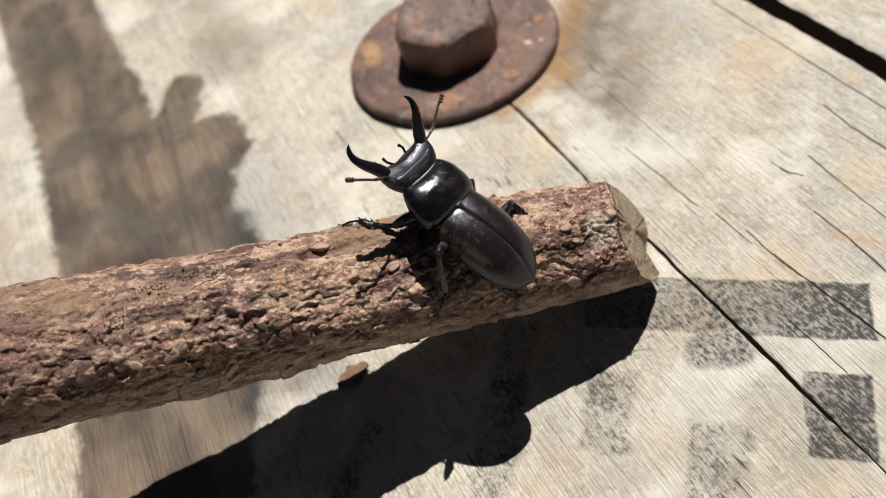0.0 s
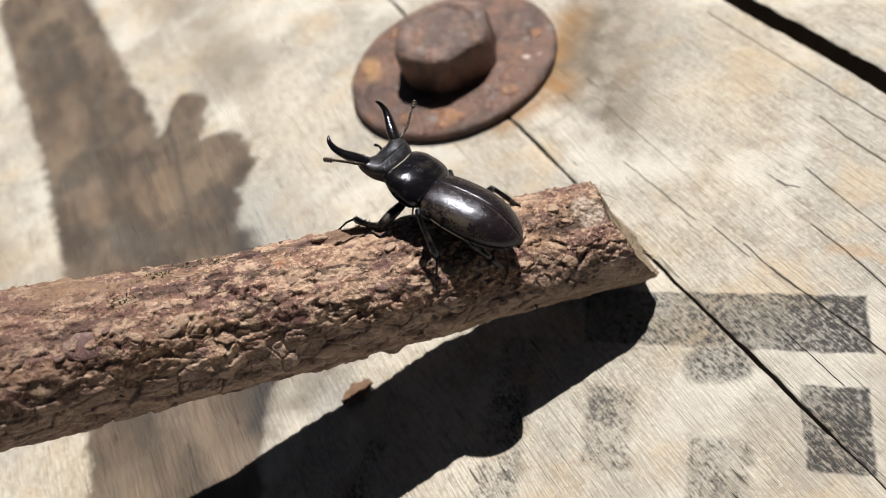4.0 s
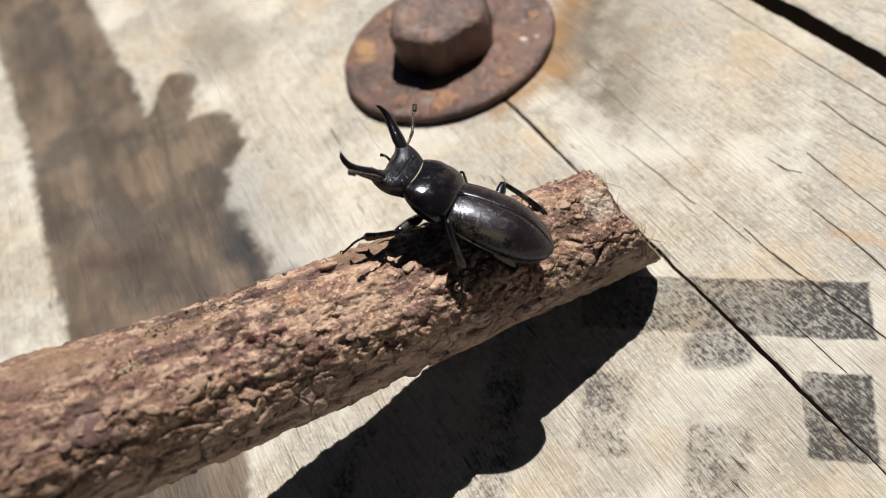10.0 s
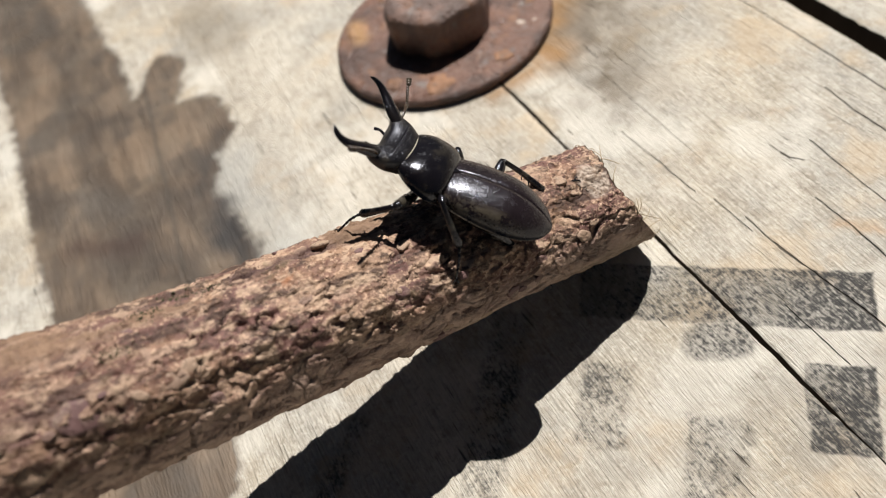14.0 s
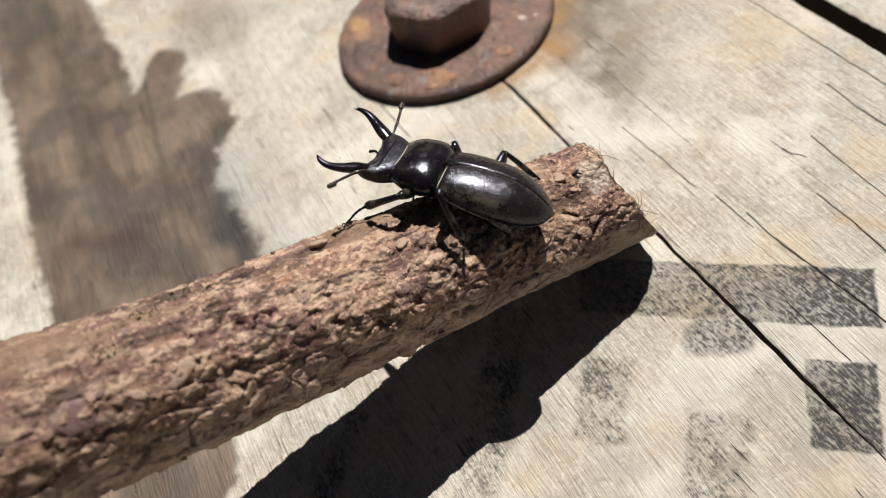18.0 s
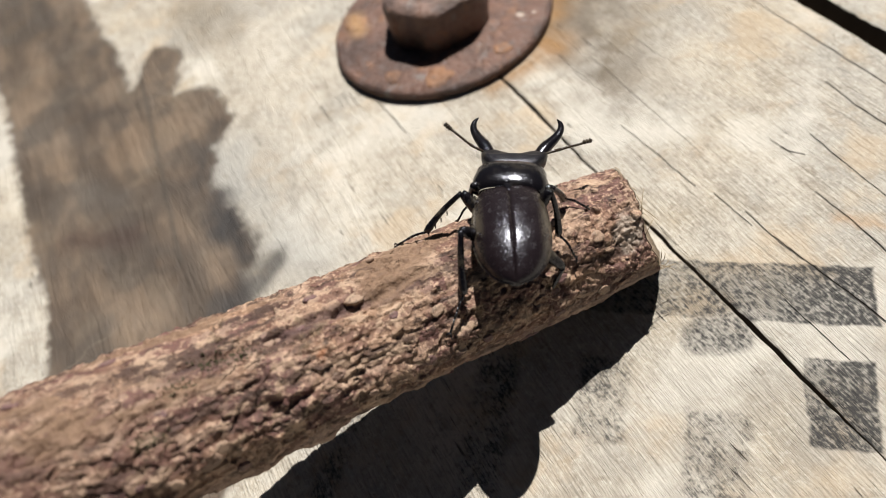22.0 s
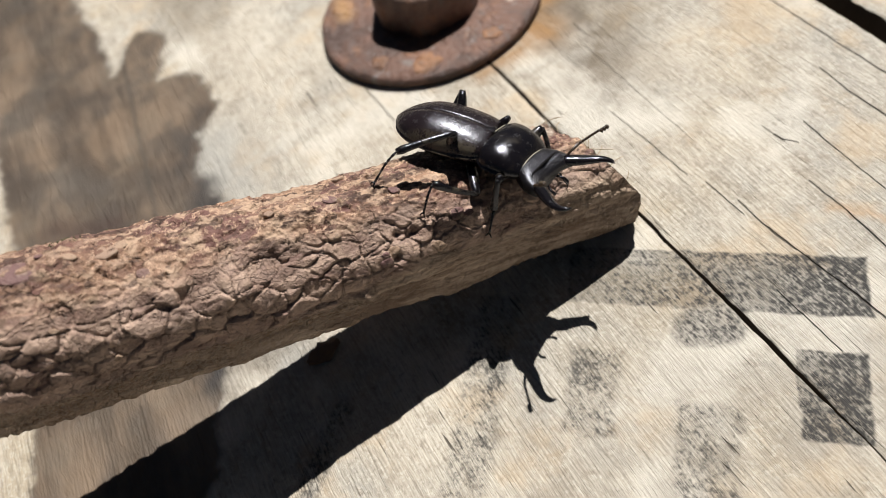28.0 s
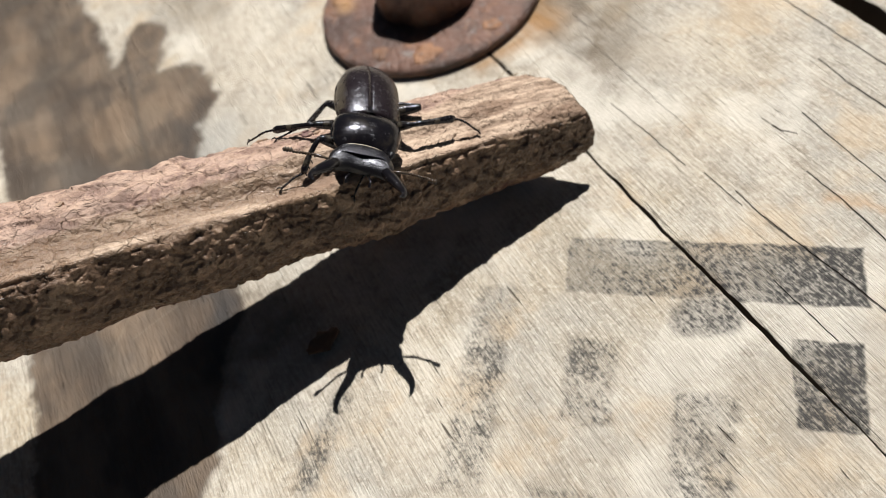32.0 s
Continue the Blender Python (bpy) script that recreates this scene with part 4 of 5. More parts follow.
def wing_case(side):
    xs = (0.0, 0.06, 0.2, 0.4, 0.6, 0.75, 0.87, 0.95, 1.0)
    wide = (3.75, 4.25, 4.60, 4.75, 4.55, 3.95, 2.95, 1.80, 0.25)
    crown = (-0.25, 0.02, 0.35, 0.50, 0.30, -0.35, -1.25, -2.05, -2.75)
    edge = (-1.9, -2.2, -2.5, -2.75, -2.95, -3.1, -3.2, -3.2, -3.1)
    rows, n = [], 44
    for i in range(n + 1):
        u = 1 - (1 - i / n) ** 1.25
        w, c, e = (spline_value(u, xs, q) for q in (wide, crown, edge))
        ring = []
        for k in range(17):
            a = k / 16 * math.pi / 2
            ring.append(mm(-14.4 * u, side * (0.012 + (w - 0.012) * math.sin(a) ** 0.95), e + (c - e) * math.cos(a) ** 0.80 - (0.035 if k == 0 else 0)))
        ring.append(mm(-14.4 * u, side * (w + 0.20), e - 0.02))
        ring.append(mm(-14.4 * u, side * (w + 0.22), e - 0.16))
        ring.append(mm(-14.4 * u, side * (w - 0.15), e - 0.30))
        ring.append(mm(-14.4 * u, side * 0.3 * w, e - 0.1))
        ring.append(mm(-14.4 * u, side * 0.012, e + (c - e) * 0.4))
        rows.append(ring)
    return grid(rows, True, True)


def spline_value(u, xs, ys):
    """Smooth interpolation through rows."""
    i = max(0, min(len(xs) - 2, int(np.searchsorted(xs, u)) - 1))
    f = (u - xs[i]) / (xs[i + 1] - xs[i])
    d = [(ys[min(j + 1, len(ys) - 1)] - ys[max(j - 1, 0)]) / (xs[min(j + 1, len(xs) - 1)] - xs[max(j - 1, 0)]) for j in (i, i + 1)]
    h = xs[i + 1] - xs[i]
    return (2 * f ** 3 - 3 * f ** 2 + 1) * ys[i] + (f ** 3 - 2 * f ** 2 + f) * h * d[0] + (-2 * f ** 3 + 3 * f ** 2) * ys[i + 1] + (f ** 3 - f ** 2) * h * d[1]


def shield_mesh():
    xs = (0.0, 0.04, 0.15, 0.35, 0.60, 0.80, 0.93, 1.0)
    wide = (3.70, 4.15, 4.75, 4.95, 4.75, 4.30, 3.80, 3.35)
    crown = (-0.75, -0.30, 0.10, 0.35, 0.25, -0.25, -0.85, -1.35)
    edge = (-2.0, -2.1, -2.3, -2.45, -2.5, -2.5, -2.45, -2.4)
    rows, n = [], 30
    for i in range(n + 1):
        u = i / n
        w, c, e = (spline_value(u, xs, q) for q in (wide, crown, edge))
        x = 0.15 + 6.2 * u
        ring = []
        for k in range(33):
            a = (k / 32 - 0.5) * math.pi
            y = math.sin(a)
            ring.append(mm(x - 0.55 * (1 - u) * 0 + (0.5 * y * y if u > 0.6 else -0.15 * (1 - y * y)) * (1 if u > 0.6 else 0.5), w * math.copysign(abs(y) ** 0.9, y), e + (c - e) * max(math.cos(a), 0) ** 0.72))
        ring.append(mm(x, w + 0.17, e - 0.04))
        ring.append(mm(x, w + 0.12, e - 0.22))
        ring.append(mm(x, w * 0.75, e - 1.3))
        ring.append(mm(x, 0, e - 2.1))
        ring.append(mm(x, -w * 0.75, e - 1.3))
        ring.append(mm(x, -w - 0.12, e - 0.22))
        ring.append(mm(x, -w - 0.17, e - 0.04))
        rows.append(ring)
    return grid(rows, True, True)


def jaw(side):
    pts = spline([mm(9.4, side * 3.4, -2.4), mm(10.9, side * 4.25, -2.1), mm(12.6, side * 5.45, -1.8), mm(13.9, side * 6.1, -1.45), mm(15.0, side * 6.1, -1.1), mm(15.8, side * 5.55, -0.8)], 22)
    rad = [0.001 * q for q in np.interp(np.linspace(0, 1, 22), (0, 0.2, 0.45, 0.7, 0.88, 1), (0.85, 0.92, 0.64, 0.45, 0.30, 0.04))]
    bm = tube(pts, rad, 12, 0.75)
    tooth = tube([pts[6], pts[6] + Vector(mm(0.15, -side * 0.7, 0.05)), pts[6] + Vector(mm(0.3, -side * 1.0, 0.1))], [0.00045, 0.00025, 0.00004], 7)
    return join(bm, tooth)


def antenna_base(side):
    return mm(9.4, side * 3.4, -2.5)


def feeler(side):
    """A bent antenna about its root: a long first joint, beads, and a comb of three leaves."""
    bend = Vector(mm(1.2, side * 2.9, -0.1))
    bm = tube([mm(0, 0, 0), mm(0.5, side * 1.5, -0.1), bend], [0.00020, 0.00017, 0.00025], 8)
    way = Vector((0.62, side * 0.78, 0.15)).normalized()
    across = way.cross(Vector((0, 0, 1))).normalized()
    p = bend
    for k in range(7):
        q = p + way * 0.00047
        join(bm, tube([p, p.lerp(q, 0.25), p.lerp(q, 0.7), q], [0.00012, 0.00017, 0.00023, 0.00012], 8))
        p = q
    for k in range(3):
        q = p + way * 0.00042
        join(bm, tube([p, p.lerp(q, 0.5) + across * 0.0002, q + across * 0.0001], [0.00018, 0.00040, 0.00022], 8))
        p = q
    return bm


FEMUR, TIBIA, TARSUS = (0.0050, 0.0056, 0.0064), (0.0054, 0.0070, 0.0080), (0.0044, 0.0052, 0.0060)


def femur_mesh(n):
    length = FEMUR[n]
    pts = [(length * f, 0, 0) for f in np.linspace(0, 1, 12)]
    rad = [0.001 * q for q in np.interp(np.linspace(0, 1, 12), (0, 0.15, 0.5, 0.85, 1), (0.40, 0.64, 0.76, 0.60, 0.42))]
    return tube(pts, rad, 12, 1.2)


def tibia_mesh(n):
    length = TIBIA[n]
    pts = [(length * f, 0, 0.0003 * math.sin(f * 3)) for f in np.linspace(0, 1, 12)]
    rad = [0.001 * q for q in np.interp(np.linspace(0, 1, 12), (0, 0.1, 0.6, 0.92, 1), (0.38, 0.40, 0.47, 0.62, 0.45))]
    bm = tube(pts, rad, 10, 0.85)
    for f, s in ((0.45, 1), (0.62, 1), (0.78, 1), (0.97, 1), (0.97, -1)):
        p = Vector((length * f, 0, -0.0002))
        join(bm, tube([p, p + Vector((0.00025, 0.00015 * s, -0.00028)), p + Vector((0.00042, 0.0002 * s, -0.00036))], [0.00011, 0.00007, 0.00002], 6))
    return bm


def tarsus_mesh(n):
    """Four beads, a long last joint and two hooked claws."""
    length = TARSUS[n]
    bm, p = bmesh.new(), Vector((0, 0, 0))
    for k, f in enumerate((0.15, 0.13, 0.13, 0.13, 0.30)):
        q = p + Vector((length * f, 0, 0.00022 * (1 - k * 0.5)))
        join(bm, tube([p, p.lerp(q, 0.7), q], [0.00012, 0.00021 if k < 4 else 0.00017, 0.00015], 7))
        p = q
    for s in (1, -1):
        join(bm, tube(spline([p, p + Vector(mm(0.35, 0.30 * s, 0.12)), p + Vector(mm(0.70, 0.42 * s, -0.15)), p + Vector(mm(0.78, 0.36 * s, -0.5))], 8), [0.00012, 0.00012, 0.00011, 0.0001, 0.00008, 0.00006, 0.00004, 0.00001], 6))
    return bm


def beetle():
    ob = empty("stag_beetle")
    tagged(ob, "glossy black stag beetle with long curved jaws, clinging to the stick", "beetle")
    parts = {}
    for side in (1, -1):
        part("wing_case", wing_case(side), ELYTRA, ob)
    bm = grid([[mm(0.2 - 1.5 * f, 0.62 * (1 - f) ** 0.8 * c, 0.03 + 0.06 * f) for c in np.linspace(-1, 1, 9)] for f in np.linspace(0, 0.98, 8)])
    bmesh.ops.solidify(bm, geom=list(bm.faces), thickness=0.0002)
    part("scutellum", bm, SHIELD, ob)
    belly = dense([(0.6, 2.6, -0.9, -4.4, -2.4), (-0.6, 3.6, -0.7, -5.0, -2.5), (-3, 4.3, -0.6, -5.4, -2.8), (-7, 4.4, -0.6, -5.3, -3.0), (-11, 3.5, -1.3, -4.8, -3.2), (-13.4, 1.7, -2.5, -4.2, -3.3), (-14.3, 0.5, -3.1, -3.7, -3.4)], 26)
    part("belly", loft(belly), LEG, ob, "black underside of the body")
    front = part("shield", shield_mesh(), SHIELD, ob, "domed polished black shield behind the head")
    parts["shield"] = front
    hs = dense([(5.8, 3.0, -1.5, -4.3, -2.6), (6.7, 3.5, -1.2, -4.4, -2.6), (7.7, 4.15, -1.25, -4.4, -2.6), (8.7, 4.55, -1.4, -4.2, -2.6), (9.6, 4.55, -1.6, -3.9, -2.7), (10.3, 4.35, -1.95, -3.5, -2.8), (10.6, 4.05, -2.3, -3.2, -2.8)], 24)
    bm = loft(hs, 36, 3.3)
    for v in bm.verts:
        if v.co.x > 0.0085:
            v.co.x += (abs(v.co.y) / 0.003) ** 2 * 0.0006 - 0.0009
            v.co.z -= 0.0004 * max(0, 1 - (v.co.y / 0.0018) ** 2)
    part("head", bm, HEAD, front, "matt black head, broad and flat")
    for side in (1, -1):
        part("jaw", jaw(side), JAW, front)
        parts["antenna", side] = part("antenna", feeler(side), FEELER, front)
        bm = bmesh.new()
        bmesh.ops.create_uvsphere(bm, u_segments=16, v_segments=10, radius=0.00062, matrix=Matrix.Translation(mm(8.7, side * 3.80, -2.5)))
        part("eye", bm, EYE, front)
        bm = tube([mm(9.9, side * 1.2, -3.4), mm(10.9, side * 1.7, -3.6), mm(11.6, side * 1.6, -3.9)], [0.0002, 0.00018, 0.00024], 7)
        part("palp", bm, LEG, front)
    # straw-coloured hair fringes along the shield's margins
    for name, u, lift in (("rear_fringe", 0.005, 0.0), ("front_fringe", 0.985, 0.0)):
        w, c, e = (3.80, -0.64, -2.02) if u < 0.5 else (3.42, -1.28, -2.42)
        line = []
        for k in range(33):
            a = (k / 32 - 0.5) * math.pi * 0.98
            y = math.sin(a)
            x = (0.06 - 0.075 * (1 - y * y)) if u < 0.5 else 6.22 + 0.5 * y * y + 0.06
            line.append(mm(x, w * math.copysign(abs(y) ** 0.9, y) * 1.01, e + (c - e) * max(math.cos(a), 0) ** 0.72 + 0.02))
        part(name, tube(line, [0.00008] * 33, 6), HAIR, front, "thin straw-coloured hair fringe")
    for side in (1, -1):
        for n in range(3):
            parts["femur", side, n] = part("femur", femur_mesh(n), LEG, ob)
            parts["tibia", side, n] = part("tibia", tibia_mesh(n), LEG, ob)
            parts["tarsus", side, n] = part("tarsus", tarsus_mesh(n), LEG, ob)
    return ob, parts


BEETLE, BEETLE_PARTS = beetle()


# ---- small flake of bark on the planks ----
def flake():
    rows = []
    for i in range(13):
        u = i / 12
        w = 0.0019 * math.sin(math.pi * min(max(u, 0.06), 0.94)) ** 0.7 * (1 + 0.3 * noise.noise((u * 7, 1, 1)))
        rows.append([(0.0062 * (u - 0.5), w * c + 0.0005 * noise.noise((u * 5, c, 2)), 0.0005 + 0.0005 * noise.noise((u * 4, c * 2, 3)) + 0.0006 * (1 - c * c) * u) for c in np.linspace(-1, 1, 9)])
    bm = grid(rows)
    bmesh.ops.solidify(bm, geom=list(bm.faces), thickness=0.0003)
    ob = tagged(part("bark_flake", bm, CHIP), "small curled reddish-brown flake of bark lying on the planks", "bark flake")
    ob.matrix_world = pose(0.0008, -0.0846, 0.0004, 0, 0, 48)
    return ob


flake()


# ---- what moves: the twig is turned, the beetle climbs about on it ----
TWIG_ROWS = [
    (0, pose(0.04631, -0.06038, 0.01076, -14.40, -17.68, -148.85)),
    (0.5, pose(0.04641, -0.06057, 0.01071, -14.22, -18.29, -148.74)),
    (1, pose(0.04640, -0.06010, 0.01054, -11.11, -18.62, -148.20)),
    (1.5, pose(0.04616, -0.05965, 0.01080, -7.91, -18.97, -147.81)),
    (2, pose(0.04570, -0.05845, 0.01077, -2.82, -19.25, -147.24)),
    (2.5, pose(0.04529, -0.05799, 0.01103, 0.52, -19.49, -147.11)),
    (3, pose(0.04523, -0.05789, 0.01084, 3.17, -19.78, -146.98)),
    (3.5, pose(0.04506, -0.05729, 0.01073, 5.62, -20.17, -146.65)),
    (5.5, pose(0.04502, -0.05730, 0.01034, 7.69, -20.94, -146.68)),
    (6, pose(0.04540, -0.05811, 0.01014, 8.01, -20.82, -147.41)),
    (6.5, pose(0.04496, -0.05784, 0.01017, 8.22, -21.07, -146.52)),
    (7, pose(0.04482, -0.05787, 0.01054, 7.47, -20.70, -146.49)),
    (7.5, pose(0.04427, -0.05817, 0.01065, 7.15, -20.62, -145.97)),
    (8, pose(0.04393, -0.05868, 0.01062, 2.21, -20.65, -145.60)),
    (8.5, pose(0.04330, -0.05870, 0.01077, -0.04, -21.28, -142.73)),
    (9, pose(0.04451, -0.05899, 0.01063, -2.67, -21.09, -138.52)),
    (9.5, pose(0.04502, -0.05843, 0.01045, -1.57, -20.09, -135.75)),
    (10, pose(0.04510, -0.05790, 0.01058, -0.03, -20.25, -135.25)),
    (10.5, pose(0.04548, -0.05793, 0.01058, -0.51, -20.29, -134.80)),
    (11, pose(0.04384, -0.05645, 0.01045, -2.25, -20.09, -133.83)),
    (11.5, pose(0.04390, -0.05627, 0.01060, -2.18, -20.11, -133.62)),
    (12, pose(0.04398, -0.05638, 0.01084, -1.94, -20.14, -133.69)),
    (12.5, pose(0.04406, -0.05618, 0.01088, -1.54, -20.22, -133.59)),
    (13, pose(0.04403, -0.05623, 0.01122, -1.58, -20.36, -133.42)),
    (13.5, pose(0.04419, -0.05607, 0.01099, -1.50, -20.02, -133.73)),
    (14, pose(0.04413, -0.05615, 0.01121, -1.29, -20.27, -133.84)),
    (14.5, pose(0.04404, -0.05626, 0.01121, -1.41, -20.25, -133.75)),
    (16.5, pose(0.04384, -0.05644, 0.01117, -0.96, -19.87, -133.74)),
    (17, pose(0.04423, -0.05630, 0.01127, -0.75, -19.75, -133.64)),
    (17.5, pose(0.04413, -0.05632, 0.01112, 0.07, -19.81, -133.42)),
    (18, pose(0.04419, -0.05649, 0.01112, -0.09, -19.69, -133.58)),
    (18.5, pose(0.04422, -0.05665, 0.01118, -0.35, -19.74, -133.66)),
    (19, pose(0.04428, -0.05671, 0.01101, -1.15, -19.58, -133.63)),
    (19.5, pose(0.04420, -0.05637, 0.01111, -1.25, -19.50, -133.39)),
    (20, pose(0.04408, -0.05615, 0.01146, -1.11, -19.57, -133.07)),
    (20.5, pose(0.04399, -0.05575, 0.01162, -1.02, -19.34, -132.70)),
    (21, pose(0.04676, -0.05865, 0.01016, -19.79, -18.98, -134.16)),
    (21.5, pose(0.04755, -0.05931, 0.00891, -25.79, -18.35, -134.49)),
    (22, pose(0.04772, -0.06001, 0.00893, -29.91, -18.65, -134.48)),
    (22.5, pose(0.04799, -0.06045, 0.00848, -33.16, -18.39, -134.36)),
    (23, pose(0.04804, -0.06076, 0.00841, -35.05, -18.01, -134.34)),
    (23.5, pose(0.04837, -0.06164, 0.00787, -37.69, -17.65, -134.33)),
    (24, pose(0.04822, -0.06171, 0.00765, -37.38, -17.51, -134.44)),
    (24.5, pose(0.04823, -0.06168, 0.00749, -37.58, -17.62, -134.35)),
    (25, pose(0.04834, -0.06133, 0.00758, -37.40, -17.48, -134.23)),
    (25.5, pose(0.04884, -0.06104, 0.00756, -37.75, -16.93, -134.66)),
    (27.5, pose(0.04173, -0.05447, 0.00832, 34.59, -20.10, -140.84)),
    (28, pose(0.04105, -0.05345, 0.00916, 43.55, -18.62, -142.38)),
    (28.5, pose(0.04065, -0.05291, 0.00880, 47.47, -17.84, -143.42)),
    (29, pose(0.03885, -0.05145, 0.00737, 67.22, -17.90, -143.58)),
    (29.5, pose(0.03710, -0.05017, 0.00727, 86.52, -17.60, -143.82)),
    (30, pose(0.03617, -0.04912, 0.00755, 92.13, -17.35, -143.79)),
    (30.5, pose(0.03525, -0.04845, 0.00759, 100.07, -16.90, -143.86)),
    (31, pose(0.03282, -0.04646, 0.00782, 113.33, -17.00, -142.91)),
    (31.5, pose(0.03127, -0.04519, 0.00799, 118.86, -16.92, -142.10)),
    (32, pose(0.03030, -0.04497, 0.00821, 126.67, -17.01, -141.88)),
]
BEETLE_ROWS = [
    (0, pose(0.02716, -0.07539, 0.03531, 6.39, -36.35, 155.49)),
    (0.5, pose(0.02755, -0.07592, 0.03602, 7.54, -36.20, 155.17)),
    (1, pose(0.02744, -0.07523, 0.03666, 10.29, -33.58, 155.34)),
    (1.5, pose(0.02675, -0.07420, 0.03704, 11.50, -31.21, 155.55)),
    (2, pose(0.02557, -0.07206, 0.03710, 13.72, -27.33, 156.20)),
    (2.5, pose(0.02438, -0.07063, 0.03720, 15.03, -23.20, 157.39)),
    (3, pose(0.02366, -0.06975, 0.03681, 16.01, -19.68, 158.64)),
    (3.5, pose(0.02323, -0.06866, 0.03685, 17.82, -17.62, 159.41)),
    (5.5, pose(0.02283, -0.06814, 0.03700, 19.83, -14.84, 160.27)),
    (6, pose(0.02290, -0.06867, 0.03683, 19.97, -14.11, 159.81)),
    (6.5, pose(0.02295, -0.06860, 0.03680, 20.06, -14.65, 160.45)),
    (7, pose(0.02307, -0.06889, 0.03691, 19.07, -15.52, 160.19)),
    (7.5, pose(0.02290, -0.06942, 0.03687, 18.56, -16.23, 160.48)),
    (8, pose(0.02377, -0.07116, 0.03687, 15.43, -20.47, 159.86)),
    (8.5, pose(0.02444, -0.07281, 0.03771, 16.08, -20.48, 160.38)),
    (9, pose(0.02722, -0.07541, 0.03787, 15.86, -20.36, 162.40)),
    (9.5, pose(0.02801, -0.07562, 0.03699, 15.07, -22.97, 168.34)),
    (10, pose(0.02802, -0.07473, 0.03688, 15.48, -25.91, 171.68)),
    (10.5, pose(0.02859, -0.07497, 0.03700, 15.03, -26.14, 171.59)),
    (11, pose(0.02748, -0.07419, 0.03689, 13.60, -27.18, 172.05)),
    (11.5, pose(0.02758, -0.07415, 0.03697, 13.74, -26.62, 172.24)),
    (12, pose(0.02758, -0.07427, 0.03714, 13.98, -25.92, 172.19)),
    (12.5, pose(0.02761, -0.07407, 0.03715, 14.38, -25.14, 172.28)),
    (13, pose(0.02765, -0.07423, 0.03748, 14.56, -24.72, 172.40)),
    (13.5, pose(0.02763, -0.07390, 0.03705, 14.20, -24.78, 172.18)),
    (14, pose(0.02763, -0.07365, 0.03732, 14.43, -25.09, 171.95)),
    (14.5, pose(0.02762, -0.07364, 0.03725, 14.24, -25.49, 172.01)),
    (16.5, pose(0.02740, -0.07316, 0.03681, 13.76, -26.19, 172.06)),
    (17, pose(0.02778, -0.07288, 0.03681, 13.68, -26.28, 172.19)),
    (17.5, pose(0.02710, -0.07247, 0.03632, 14.20, -22.18, 172.51)),
    (18, pose(0.02663, -0.07233, 0.03592, 13.97, -18.70, 172.43)),
    (18.5, pose(0.02314, -0.07116, 0.03511, 9.89, -7.48, 172.52)),
    (19, pose(0.02120, -0.07063, 0.03547, 5.89, 6.53, 164.55)),
    (19.5, pose(0.02052, -0.06980, 0.03484, 9.96, 8.73, 164.18)),
    (20, pose(0.01914, -0.06888, 0.03531, 14.42, 10.92, 164.37)),
    (20.5, pose(0.01370, -0.06718, 0.03008, 21.42, 11.07, -170.02)),
    (21, pose(0.02980, -0.07211, 0.03402, 5.22, 4.70, 129.53)),
    (21.5, pose(0.03212, -0.07276, 0.03231, 7.41, 5.29, 116.76)),
    (22, pose(0.03381, -0.07302, 0.03205, 10.55, 8.58, 105.36)),
    (22.5, pose(0.03412, -0.07188, 0.02965, 4.15, 14.34, 92.18)),
    (23, pose(0.03384, -0.07025, 0.02771, -4.35, 19.81, 78.08)),
    (23.5, pose(0.03532, -0.07161, 0.02711, -5.12, 15.56, 69.05)),
    (24, pose(0.03580, -0.07164, 0.02674, -7.77, 12.27, 60.33)),
    (24.5, pose(0.03668, -0.07162, 0.02744, -10.93, 12.05, 44.08)),
    (25, pose(0.03754, -0.07130, 0.02832, -13.91, 10.36, 28.13)),
    (25.5, pose(0.03975, -0.07342, 0.02503, -0.73, 20.68, 21.36)),
    (27.5, pose(0.03368, -0.06478, 0.02731, -7.37, 23.19, -13.01)),
    (28, pose(0.03098, -0.06249, 0.02874, -13.90, 13.57, -11.42)),
    (28.5, pose(0.03241, -0.06576, 0.02518, -18.27, 22.37, -37.75)),
    (29, pose(0.03030, -0.06615, 0.02412, -24.60, 17.20, -51.00)),
    (29.5, pose(0.02884, -0.06451, 0.02615, -29.95, 9.95, -60.42)),
    (30, pose(0.02753, -0.06508, 0.02840, -35.41, 9.23, -61.12)),
    (30.5, pose(0.02509, -0.06529, 0.02798, -37.71, 10.04, -65.33)),
    (31, pose(0.02114, -0.06355, 0.02805, -38.34, 2.60, -67.35)),
    (31.5, pose(0.01751, -0.06279, 0.02986, -33.61, -0.27, -69.42)),
    (32, pose(0.01331, -0.06208, 0.03033, -27.98, -4.67, -72.00)),
]
# nod and sway of the shield and head against the wing cases, in degrees
NOD_ROWS = [
    (0, -8.7, -3.9), (1, -12.1, -2.7), (2, -14.4, -1.1), (3, -17.4, -1.0), (6, -17.7, 1.0), (8, -16.6, -1.8), (9, -23.7, 2.9), (10, -16.0, -1.7), (11, -15.6, -1.9), (13, -19.2, -0.8), (17, -14.1, -1.6), (18, 1.7, -1.6), (18.5, 9.4, -8.1), (19, 14.4, -5.6), (20, 25.5, -6.0), (20.5, 3.3, 0.7), (21, 16.4, -6.4), (22, 0.9, -8.5), (23, 1.3, -7.2), (24, 1.2, -1.8), (25, -4.1, -5.5), (27.5, -2.5, -16.0), (28, -0.6, -14.4), (29, 5.4, -18.8), (30, 13.1, -14.5), (31, 3.2, -9.0), (32, -2.1, -6.8),
]
